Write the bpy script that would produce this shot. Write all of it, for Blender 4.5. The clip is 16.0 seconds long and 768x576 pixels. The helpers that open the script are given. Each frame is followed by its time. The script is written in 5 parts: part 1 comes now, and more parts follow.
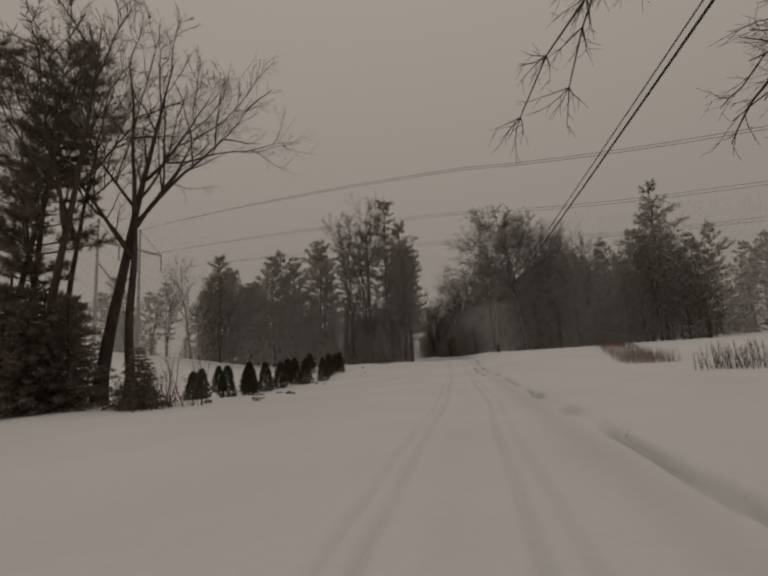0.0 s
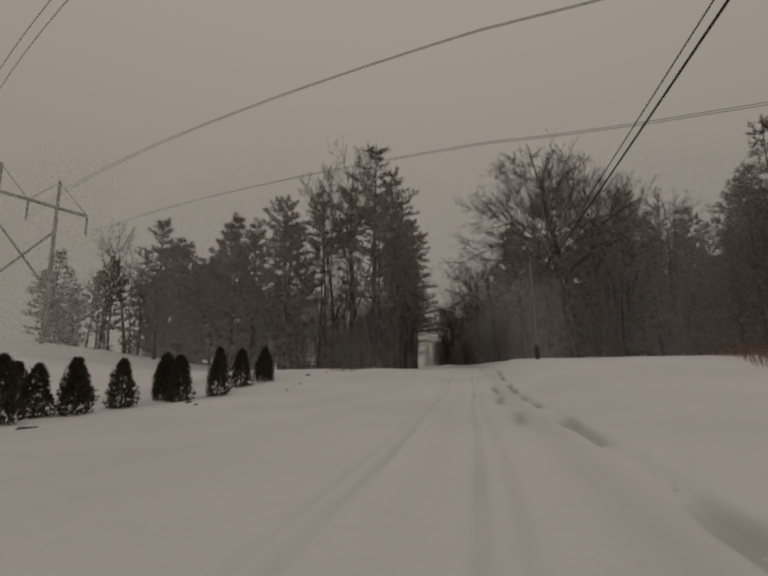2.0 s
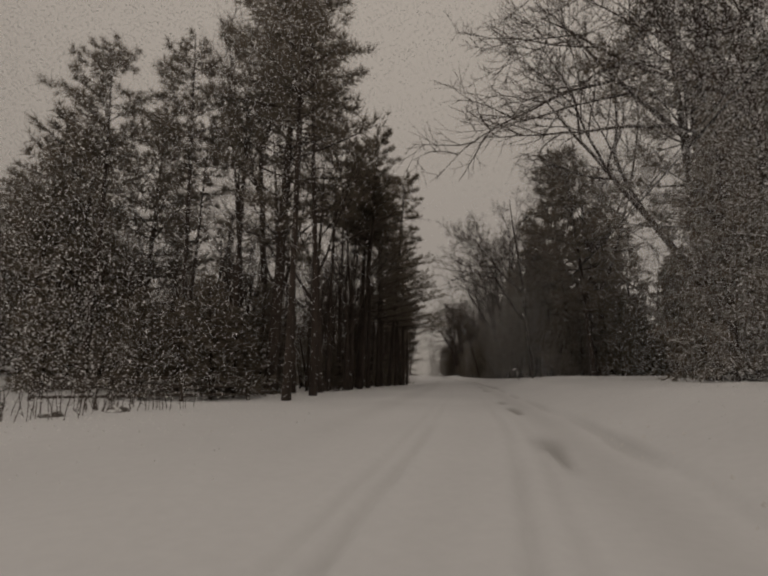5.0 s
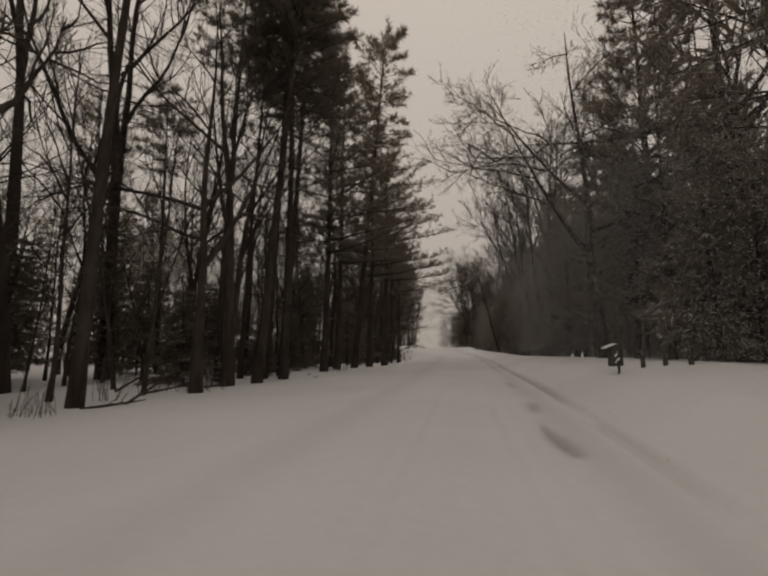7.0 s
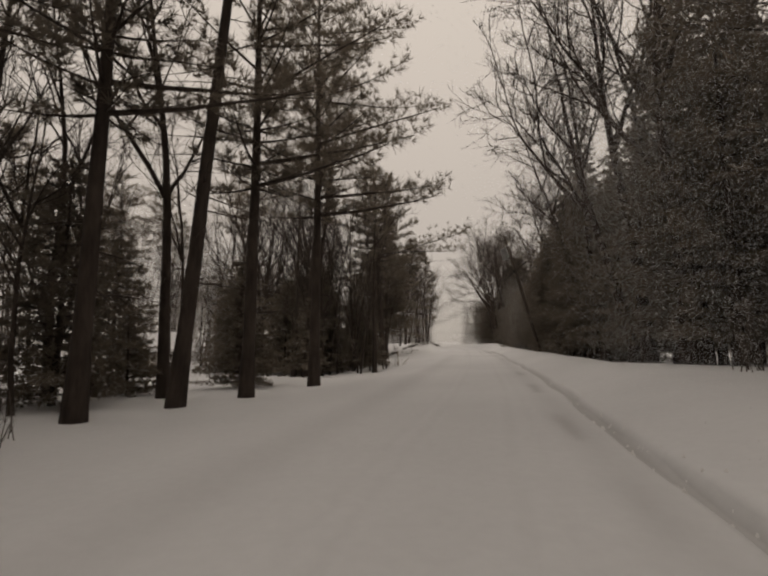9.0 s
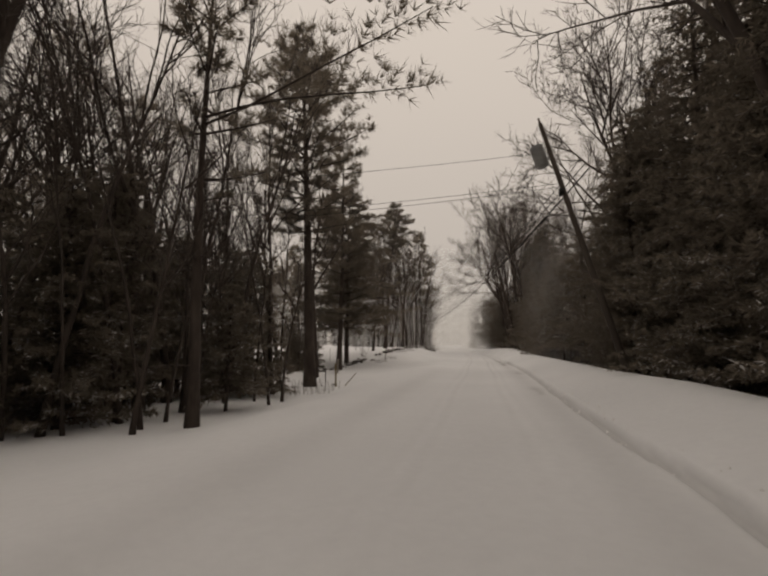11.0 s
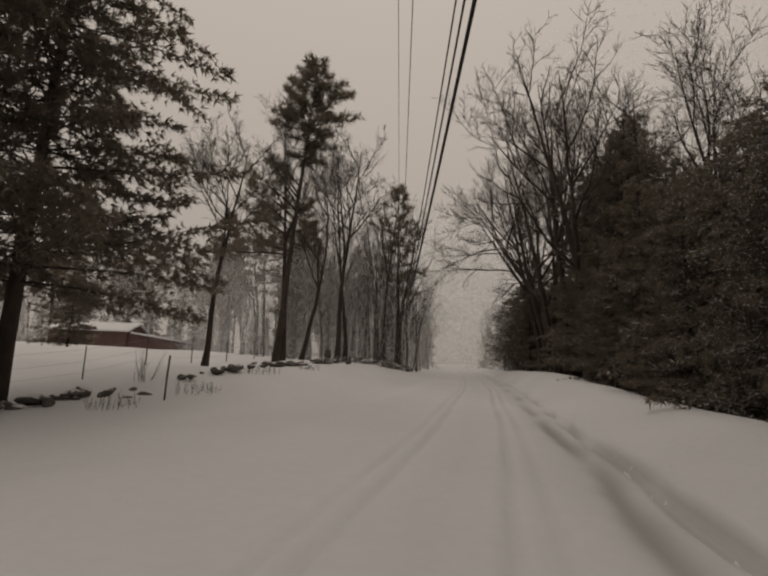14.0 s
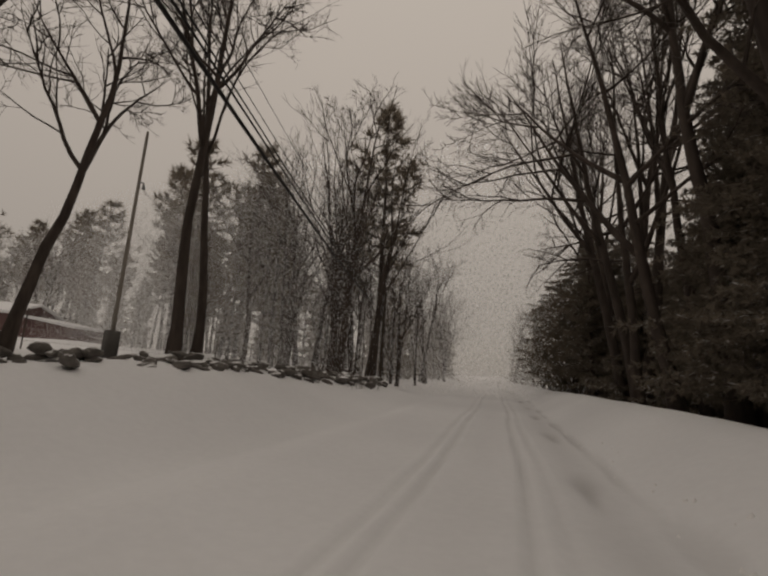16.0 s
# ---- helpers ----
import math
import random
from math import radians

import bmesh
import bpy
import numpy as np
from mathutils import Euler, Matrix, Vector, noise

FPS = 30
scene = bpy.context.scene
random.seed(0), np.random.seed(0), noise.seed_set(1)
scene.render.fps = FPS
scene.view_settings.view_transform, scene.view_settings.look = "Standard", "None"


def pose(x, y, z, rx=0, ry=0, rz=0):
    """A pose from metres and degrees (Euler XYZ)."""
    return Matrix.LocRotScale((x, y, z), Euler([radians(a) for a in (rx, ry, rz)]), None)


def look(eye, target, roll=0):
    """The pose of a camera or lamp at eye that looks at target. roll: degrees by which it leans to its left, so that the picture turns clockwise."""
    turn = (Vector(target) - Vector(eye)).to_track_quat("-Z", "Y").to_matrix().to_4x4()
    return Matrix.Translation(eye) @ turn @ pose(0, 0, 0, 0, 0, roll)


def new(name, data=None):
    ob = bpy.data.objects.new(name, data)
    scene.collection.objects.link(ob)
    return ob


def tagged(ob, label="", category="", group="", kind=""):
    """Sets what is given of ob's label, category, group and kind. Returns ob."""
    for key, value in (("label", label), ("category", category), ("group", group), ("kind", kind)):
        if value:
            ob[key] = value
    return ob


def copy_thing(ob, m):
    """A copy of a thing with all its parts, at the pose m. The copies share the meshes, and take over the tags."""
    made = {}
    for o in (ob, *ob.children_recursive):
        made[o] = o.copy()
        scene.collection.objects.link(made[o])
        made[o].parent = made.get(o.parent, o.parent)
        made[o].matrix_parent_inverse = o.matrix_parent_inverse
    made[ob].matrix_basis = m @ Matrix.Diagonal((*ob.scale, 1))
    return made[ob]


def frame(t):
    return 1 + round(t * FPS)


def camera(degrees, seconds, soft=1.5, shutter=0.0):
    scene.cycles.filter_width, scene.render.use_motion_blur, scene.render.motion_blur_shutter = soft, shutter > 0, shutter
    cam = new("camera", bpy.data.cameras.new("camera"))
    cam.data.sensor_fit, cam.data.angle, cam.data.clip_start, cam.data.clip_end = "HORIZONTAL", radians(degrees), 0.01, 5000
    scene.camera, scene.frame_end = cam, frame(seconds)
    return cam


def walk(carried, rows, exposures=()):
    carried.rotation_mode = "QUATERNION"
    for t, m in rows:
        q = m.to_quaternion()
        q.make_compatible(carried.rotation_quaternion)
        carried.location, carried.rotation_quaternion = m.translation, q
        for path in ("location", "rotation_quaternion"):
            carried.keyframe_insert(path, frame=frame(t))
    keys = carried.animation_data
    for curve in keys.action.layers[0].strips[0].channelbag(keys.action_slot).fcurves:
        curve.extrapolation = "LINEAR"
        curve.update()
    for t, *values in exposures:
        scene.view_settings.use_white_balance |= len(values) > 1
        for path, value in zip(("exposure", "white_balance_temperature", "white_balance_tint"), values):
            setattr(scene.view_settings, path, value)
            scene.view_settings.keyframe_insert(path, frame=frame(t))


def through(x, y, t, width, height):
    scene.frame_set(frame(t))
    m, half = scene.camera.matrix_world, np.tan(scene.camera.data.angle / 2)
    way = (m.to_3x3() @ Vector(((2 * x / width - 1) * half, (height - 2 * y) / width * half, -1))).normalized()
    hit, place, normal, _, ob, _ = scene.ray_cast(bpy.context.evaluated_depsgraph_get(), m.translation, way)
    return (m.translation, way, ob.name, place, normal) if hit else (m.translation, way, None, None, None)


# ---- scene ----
cam = camera(81.40, 16.0, soft=2.4)

PATH = [
    (0, pose(-0.273, 1.266, 1.581, 99.39, 3.61, 11.34)),
    (0.5, pose(-0.033, 8.055, 1.550, 98.93, 2.73, 10.71)),
    (1, pose(-0.016, 14.639, 1.472, 99.28, 0.80, 11.08)),
    (1.5, pose(-0.060, 21.022, 1.349, 100.08, 1.65, 12.54)),
    (2, pose(-0.305, 27.017, 1.385, 100.19, 1.18, 13.71)),
    (2.5, pose(-0.481, 32.911, 1.528, 100.28, 2.15, 13.14)),
    (3, pose(-0.827, 38.703, 1.608, 101.90, 0.45, 15.21)),
    (3.5, pose(-1.200, 44.234, 1.528, 101.70, 1.48, 14.94)),
    (6, pose(-2.905, 72.086, 2.680, 100.54, -0.51, 15.74)),
    (6.5, pose(-3.478, 77.679, 2.705, 98.58, 0.16, 16.73)),
    (7, pose(-3.996, 83.346, 2.716, 97.33, 0.14, 17.12)),
    (7.5, pose(-4.323, 89.020, 2.716, 96.96, 1.22, 19.98)),
    (8, pose(-4.870, 94.704, 2.688, 97.58, 1.68, 19.54)),
    (10.5, pose(-8.300, 122.938, 2.756, 96.16, 0.52, 22.23)),
    (11, pose(-9.174, 128.539, 2.712, 97.47, 0.62, 21.87)),
    (11.5, pose(-10.067, 134.029, 2.684, 97.97, 0.19, 22.05)),
    (12, pose(-10.897, 139.529, 2.741, 96.61, 0.02, 21.34)),
    (12.5, pose(-11.751, 145.002, 2.755, 97.48, -0.79, 22.72)),
    (13, pose(-12.602, 150.210, 2.673, 97.92, -1.33, 21.82)),
    (13.5, pose(-13.246, 155.252, 2.545, 99.63, -1.19, 24.40)),
    (14, pose(-14.218, 160.236, 2.600, 99.50, -1.63, 23.53)),
    (14.5, pose(-15.202, 165.114, 2.629, 98.54, -2.08, 23.77)),
    (15, pose(-16.115, 169.933, 2.696, 99.01, -2.23, 24.80)),
    (15.5, pose(-16.956, 174.697, 2.781, 100.26, -3.15, 25.98)),
    (16, pose(-17.735, 179.369, 2.819, 100.35, -3.89, 27.30)),
]
walk(cam, PATH, exposures=[(0, 0.14), (3.5, 0.12), (6, 0.52), (7, 0.85), (8, 1.05), (11, 1.12), (12.5, 0.85), (14, 0.70), (16, 0.58)])

# ---------------------------------------------------------------- light
world = bpy.data.worlds.new("overcast_sky")
scene.world = world
world.use_nodes = True
wn, wl = world.node_tree.nodes, world.node_tree.links
wn.clear()
sky = wn.new("ShaderNodeTexSky")
sky.sky_type = "NISHITA"
sky.sun_disc = False
sky.sun_elevation, sky.sun_rotation = radians(32), radians(200)
cloud = wn.new("ShaderNodeBackground")          # the closed cloud deck
cloud.inputs["Color"].default_value = (1.0, 0.875, 0.755, 1)
tone = wn.new("ShaderNodeTexCoord")             # an overcast deck is brighter overhead than at the horizon
tone_z = wn.new("ShaderNodeSeparateXYZ")
tone_ramp = wn.new("ShaderNodeMapRange")
tone_ramp.inputs["From Min"].default_value, tone_ramp.inputs["From Max"].default_value = 0.0, 1.0
tone_ramp.inputs["To Min"].default_value, tone_ramp.inputs["To Max"].default_value = 0.215, 0.375
wl.new(tone.outputs["Generated"], tone_z.inputs[0])
wl.new(tone_z.outputs["Z"], tone_ramp.inputs["Value"])
wl.new(tone_ramp.outputs[0], cloud.inputs["Strength"])
clear = wn.new("ShaderNodeBackground")
clear.inputs["Strength"].default_value = 0.05
deck = wn.new("ShaderNodeMixShader")
deck.inputs[0].default_value = 0.03
wout = wn.new("ShaderNodeOutputWorld")
wl.new(sky.outputs[0], clear.inputs["Color"])
wl.new(cloud.outputs[0], deck.inputs[1])
wl.new(clear.outputs[0], deck.inputs[2])
wl.new(deck.outputs[0], wout.inputs[0])

sun = new("sun", bpy.data.lights.new("sun", "SUN"))
sun.data.energy, sun.data.angle, sun.data.color = 0.12, radians(60), (1.0, 0.93, 0.84)
sun.matrix_basis = look((0, 0, 60), (10, 25, 0))


# ---------------------------------------------------------------- materials
def material(name, base, second, scale, rough=0.9, bump=0.0, fine=None, spec=0.2, snow=0.0, stretch=(1, 1, 1), fine_amount=0.35):
    """Two colours mixed by a coarse and a fine noise, a bump, and if wanted snow lying on what faces up."""
    m = bpy.data.materials.new(name)
    m.use_nodes = True
    n, l = m.node_tree.nodes, m.node_tree.links
    b = n["Principled BSDF"]
    b.inputs["Roughness"].default_value = rough
    b.inputs["Specular IOR Level"].default_value = spec
    tc = n.new("ShaderNodeTexCoord")
    mp = n.new("ShaderNodeMapping")
    mp.inputs["Scale"].default_value = stretch
    l.new(tc.outputs["Object"], mp.inputs["Vector"])
    n1 = n.new("ShaderNodeTexNoise")
    n1.inputs["Scale"].default_value, n1.inputs["Detail"].default_value = scale, 4
    n2 = n.new("ShaderNodeTexNoise")
    n2.inputs["Scale"].default_value, n2.inputs["Detail"].default_value = fine or scale * 9, 6
    l.new(mp.outputs[0], n1.inputs["Vector"])
    l.new(mp.outputs[0], n2.inputs["Vector"])
    add = n.new("ShaderNodeMath")
    add.operation = "MULTIPLY_ADD"
    add.inputs[1].default_value = fine_amount
    l.new(n2.outputs["Fac"], add.inputs[0])
    l.new(n1.outputs["Fac"], add.inputs[2])
    ramp = n.new("ShaderNodeMapRange")
    ramp.inputs["From Min"].default_value, ramp.inputs["From Max"].default_value = 0.45, 0.85
    l.new(add.outputs[0], ramp.inputs["Value"])
    mix = n.new("ShaderNodeMix")
    mix.data_type = "RGBA"
    mix.inputs["A"].default_value, mix.inputs["B"].default_value = (*base, 1), (*second, 1)
    l.new(ramp.outputs[0], mix.inputs["Factor"])
    colour = mix.outputs["Result"]
    if snow > 0:
        geo = n.new("ShaderNodeNewGeometry")
        sep = n.new("ShaderNodeSeparateXYZ")
        l.new(geo.outputs["Normal"], sep.inputs[0])
        n3 = n.new("ShaderNodeTexNoise")
        n3.inputs["Scale"].default_value = 0.9
        l.new(tc.outputs["Object"], n3.inputs["Vector"])
        s1 = n.new("ShaderNodeMath")
        s1.operation = "MULTIPLY"
        l.new(sep.outputs["Z"], s1.inputs[0])
        l.new(n3.outputs["Fac"], s1.inputs[1])
        s2 = n.new("ShaderNodeMapRange")
        s2.inputs["From Min"].default_value, s2.inputs["From Max"].default_value = 0.62 - snow, 0.70 - snow
        l.new(s1.outputs[0], s2.inputs["Value"])
        sm = n.new("ShaderNodeMix")
        sm.data_type = "RGBA"
        sm.inputs["B"].default_value = (0.78, 0.78, 0.78, 1)
        l.new(s2.outputs[0], sm.inputs["Factor"])
        l.new(colour, sm.inputs["A"])
        colour = sm.outputs["Result"]
    l.new(colour, b.inputs["Base Color"])
    if bump:
        bp = n.new("ShaderNodeBump")
        bp.inputs["Strength"].default_value = bump
        bp.inputs["Distance"].default_value = 0.02
        l.new(n2.outputs["Fac"], bp.inputs["Height"])
        l.new(bp.outputs[0], b.inputs["Normal"])
    return m


SNOW = material("snow", (0.80, 0.80, 0.81), (0.72, 0.72, 0.73), 0.16, rough=0.95, bump=0.15, fine=7, spec=0.1)
# a greyer tone in the wheel tracks, along the plow edge and in patches near it
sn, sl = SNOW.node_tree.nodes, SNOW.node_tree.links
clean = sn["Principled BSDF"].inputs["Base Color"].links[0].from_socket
# how grey each ground point is, from ruts()
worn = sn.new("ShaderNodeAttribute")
worn.attribute_name = "greyed"
grey_noise = sn.new("ShaderNodeTexNoise")
grey_noise.inputs["Scale"].default_value, grey_noise.inputs["Detail"].default_value = 2.6, 8
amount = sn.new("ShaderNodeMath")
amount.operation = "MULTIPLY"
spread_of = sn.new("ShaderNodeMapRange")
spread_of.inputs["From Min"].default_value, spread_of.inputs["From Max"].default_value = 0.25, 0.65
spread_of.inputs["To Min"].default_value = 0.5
grey_mix = sn.new("ShaderNodeMix")
grey_mix.data_type = "RGBA"
grey_mix.inputs["B"].default_value = (0.27, 0.26, 0.25, 1)
sl.new(grey_noise.outputs["Fac"], spread_of.inputs["Value"])
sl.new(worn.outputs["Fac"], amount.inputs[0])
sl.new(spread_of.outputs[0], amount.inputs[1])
sl.new(amount.outputs[0], grey_mix.inputs["Factor"])
sl.new(clean, grey_mix.inputs["A"])
sl.new(grey_mix.outputs["Result"], sn["Principled BSDF"].inputs["Base Color"])

BARK = material("bark", (0.040, 0.031, 0.026), (0.084, 0.066, 0.055), 4.0, bump=0.9, fine=13, stretch=(1, 1, 0.25))
TWIG = material("twig_bark", (0.080, 0.067, 0.057), (0.135, 0.114, 0.098), 3.0, fine=20)
NEEDLE = material("pine_needles", (0.102, 0.086, 0.067), (0.152, 0.131, 0.104), 0.7, rough=0.75, fine=9, snow=0.20)
HEMLOCK = material("hemlock_needles", (0.102, 0.084, 0.066), (0.152, 0.129, 0.102), 0.8, rough=0.75, fine=9, snow=0.24)


def thin_leaf(m, through, share):
    """Lets part of the light pass through a leaf, as thin needles do."""
    n, l = m.node_tree.nodes, m.node_tree.links
    tr = n.new("ShaderNodeBsdfTranslucent")
    tr.inputs["Color"].default_value = (*through, 1)
    mx = n.new("ShaderNodeMixShader")
    mx.inputs[0].default_value = share
    l.new(n["Principled BSDF"].outputs[0], mx.inputs[1])
    l.new(tr.outputs[0], mx.inputs[2])
    l.new(mx.outputs[0], n["Material Output"].inputs["Surface"])


thin_leaf(NEEDLE, (0.30, 0.255, 0.20), 0.45)
thin_leaf(HEMLOCK, (0.30, 0.255, 0.20), 0.45)
CEDAR = material("cedar_leaves", (0.050, 0.045, 0.033), (0.085, 0.076, 0.055), 1.5, rough=0.8, fine=14, snow=0.05)
DRY = material("dry_stems", (0.15, 0.10, 0.075), (0.26, 0.19, 0.15), 3.0, fine=15)
POLE_WOOD = material("weathered_pole_wood", (0.20, 0.175, 0.15), (0.32, 0.29, 0.25), 1.2, bump=0.4, fine=30, stretch=(1, 1, 0.1))
POLE_DARK = material("dark_pole_wood", (0.055, 0.045, 0.037), (0.095, 0.078, 0.064), 1.2, bump=0.4, fine=30, stretch=(1, 1, 0.1))
POST = material("post_wood", (0.15, 0.115, 0.07), (0.26, 0.21, 0.12), 2.0, bump=0.5, fine=25, stretch=(1, 1, 0.15))
STEEL = material("galvanised_steel", (0.20, 0.20, 0.20), (0.30, 0.30, 0.29), 2.0, rough=0.5, fine=20, spec=0.5)
WIRE = material("cable_sheath", (0.018, 0.017, 0.016), (0.03, 0.028, 0.026), 3.0, rough=0.7, fine=20)
STONE = material("field_stone", (0.075, 0.067, 0.060), (0.17, 0.155, 0.14), 2.5, bump=0.8, fine=18, snow=0.24)
BARN_RED = material("barn_red_boards", (0.115, 0.070, 0.065), (0.155, 0.098, 0.092), 0.8, bump=0.3, fine=12, stretch=(1, 1, 0.2))
BOX_METAL = material("mailbox_enamel", (0.045, 0.04, 0.036), (0.085, 0.077, 0.068), 3.0, rough=0.55, fine=25, spec=0.4)
CERAMIC = material("insulator_glaze", (0.10, 0.07, 0.055), (0.15, 0.11, 0.09), 4.0, rough=0.3, spec=0.5)

# ---------------------------------------------------------------- plan: s runs along the road, u to its right
R_ROAD = 900.0


def lerp_table(rows, s):
    if s <= rows[0][0]:
        return rows[0][1]
    for (a, va), (b, vb) in zip(rows, rows[1:]):
        if s <= b:
            k = (s - a) / (b - a)
            k = k * k * (3 - 2 * k)
            return va + (vb - va) * k
    return rows[-1][1]


def plan(s, u):
    a = s / R_ROAD
    return -R_ROAD + (R_ROAD + u) * math.cos(a), (R_ROAD + u) * math.sin(a)


def profile(s):
    return lerp_table([(46, 0.0), (72, 1.2), (1000, 1.2)], s)


LEFT_BANK = [(0, 0.05), (24, 0.0), (40, -0.45), (54, -0.45), (70, 0.2), (80, 0.0), (110, -0.1), (130, -0.45), (142, -0.75), (155, -0.8),
             (166, -0.45), (173, 0.1), (179, 1.0), (190, 1.45), (206, 1.15), (214, 0.25), (400, 0.3)]
RIGHT_BANK = [(0, 0.2), (30, 0.2), (50, 0.3), (64, 0.75), (80, 0.5), (97, 0.6), (120, 0.45), (145, 0.45), (172, 0.52), (182, 0.76), (192, 1.05), (206, 0.95), (230, 0.7), (400, 0.6)]
RIGHT_BACK = [(0, 0.1), (40, 0.2), (64, 0.8), (80, 0.7), (97, 0.9), (118, 0.6), (140, -0.2), (152, -0.6), (176, -0.5), (190, 0.3), (212, 0.35), (230, 0.3), (400, 0.4)]
LEFT_FAR = [(0, 0.0), (40, 3.0), (70, 5.0), (90, 5.5), (120, 3.5), (150, 0.0), (175, 0.6), (400, 0.8)]

LEFT_FIELD = [(160, 0.0), (180, 0.2), (200, 0.7), (215, 1.6), (400, 1.6)]
LEFT_DIP = [(24, 0.0), (38, -0.35), (50, -0.35), (66, 0.0)]


def smooth(a, b, x):
    k = min(1.0, max(0.0, (x - a) / (b - a)))
    return k * k * (3 - 2 * k)


def ground(s, u):
    z = profile(s)
    if u < -3.0:
        lb = lerp_table(LEFT_BANK, s)
        z += lb * smooth(-4.0, -8.6, u)
        if u < -14:
            z += lerp_table(LEFT_FIELD, s) * smooth(-13, -34, u)
            z += lerp_table(LEFT_FAR, s) * smooth(-26, -85, u) * 1.3 + lerp_table(LEFT_DIP, s) * smooth(-13, -21, u) * smooth(-60, -26, u)
    elif u > 1.9:
        rb, back = lerp_table(RIGHT_BANK, s), lerp_table(RIGHT_BACK, s)
        z += rb * smooth(2.0, 4.3, u) + (back - rb) * smooth(4.3, 8.0, u)
        if u > 12:
            z += 1.2 * smooth(20, 100, u)
    return z


def spot(s, u, lift=0.0):
    x, y = plan(s, u)
    return Vector((x, y, ground(s, u) + lift))


def heading(s):
    return math.degrees(s / R_ROAD)


# ---------------------------------------------------------------- mesh tools
class Tubes:
    """Collects tapering tubes, triangles and quads into one mesh."""

    def __init__(self):
        self.v, self.f, self.m, self.slot = [], [], [], 0

    def tube(self, pts, radii, sides=6, cap=True):
        base = len(self.v)
        n = len(pts)
        for i, (p, r) in enumerate(zip(pts, radii)):
            d = (pts[min(i + 1, n - 1)] - pts[max(i - 1, 0)])
            if d.length < 1e-9:
                d = Vector((0, 0, 1))
            d.normalize()
            a = d.cross(Vector((0.31, 0.95, 0.05)))
            if a.length < 0.1:
                a = d.cross(Vector((1, 0, 0)))
            a.normalize()
            b = d.cross(a)
            for k in range(sides):
                w = 2 * math.pi * k / sides
                self.v.append(p + (a * math.cos(w) + b * math.sin(w)) * r)
        for i in range(n - 1):
            for k in range(sides):
                k2 = (k + 1) % sides
                self.f.append((base + i * sides + k, base + i * sides + k2, base + (i + 1) * sides + k2, base + (i + 1) * sides + k))
        if cap:
            self.f.append(tuple(base + k for k in reversed(range(sides))))
            self.f.append(tuple(base + (n - 1) * sides + k for k in range(sides)))

    def tri(self, a, b, c):
        i = len(self.v)
        self.v += [a, b, c]
        self.f.append((i, i + 1, i + 2))

    def box(self, lo, hi, m=None):
        i = len(self.v)
        for z in (lo[2], hi[2]):
            for x, y in ((lo[0], lo[1]), (hi[0], lo[1]), (hi[0], hi[1]), (lo[0], hi[1])):
                p = Vector((x, y, z))
                self.v.append(m @ p if m else p)
        for q in ((3, 2, 1, 0), (4, 5, 6, 7), (0, 1, 5, 4), (1, 2, 6, 5), (2, 3, 7, 6), (3, 0, 4, 7)):
            self.f.append(tuple(i + k for k in q))

    def use(self, slot):
        """Faces made from now on take that material slot."""
        self.m += [self.slot] * (len(self.f) - len(self.m))
        self.slot = slot

    def mesh(self, name, mat, flat=False):
        me = bpy.data.meshes.new(name)
        me.from_pydata([tuple(p) for p in self.v], [], self.f)
        mats = mat if isinstance(mat, (list, tuple)) else (mat,)
        for one in mats:
            me.materials.append(one)
        if len(mats) > 1:
            self.use(self.slot)
            me.polygons.foreach_set("material_index", self.m)
        if not flat:
            me.polygons.foreach_set("use_smooth", [True] * len(me.polygons))
        me.update()
        return me


def part(name, tubes, mat, parent, label="", flat=False):
    ob = new(name, tubes.mesh(name, mat, flat))
    ob.parent = parent
    if label:
        tagged(ob, label)
    return ob


def thing(name, label, category, group="", kind="", m=None):
    ob = new(name)
    ob.empty_display_size = 0.3
    if m is not None:
        ob.matrix_basis = m
    return tagged(ob, label, category, group, kind)


def at(s, u, turn=0.0, scale=1.0, sink=0.06, lean=(0.0, 0.0)):
    p = spot(s, u, -sink)
    return Matrix.Translation(p) @ pose(0, 0, 0, 0, 0, heading(s)) @ pose(0, 0, 0, lean[0], lean[1], 0) @ pose(0, 0, 0, 0, 0, turn) @ Matrix.Scale(scale, 4)


def rnd(a, b):
    return random.uniform(a, b)


def bent(p, d, length, steps, wander, lift=0.0):
    """A wandering line of points."""
    pts = [p.copy()]
    d = d.normalized()
    for _ in range(steps):
        d = d + Vector((rnd(-1, 1), rnd(-1, 1), rnd(-1, 1))) * wander + Vector((0, 0, lift))
        d.normalize()
        pts.append(pts[-1] + d * (length / steps))
    return pts


def side_way(d, spread):
    """A direction that leaves d by about spread radians, on a random side."""
    a = d.cross(Vector((rnd(-1, 1), rnd(-1, 1), rnd(-1, 1))))
    if a.length < 1e-3:
        a = Vector((1, 0, 0))
    a.normalize()
    return (d.normalized() * math.cos(spread) + a * math.sin(spread)).normalized()


# ---------------------------------------------------------------- trees
def crown_part(tubes, mats, root, label):
    return tagged(part("crown", tubes, mats, root, label), kind="stuff")


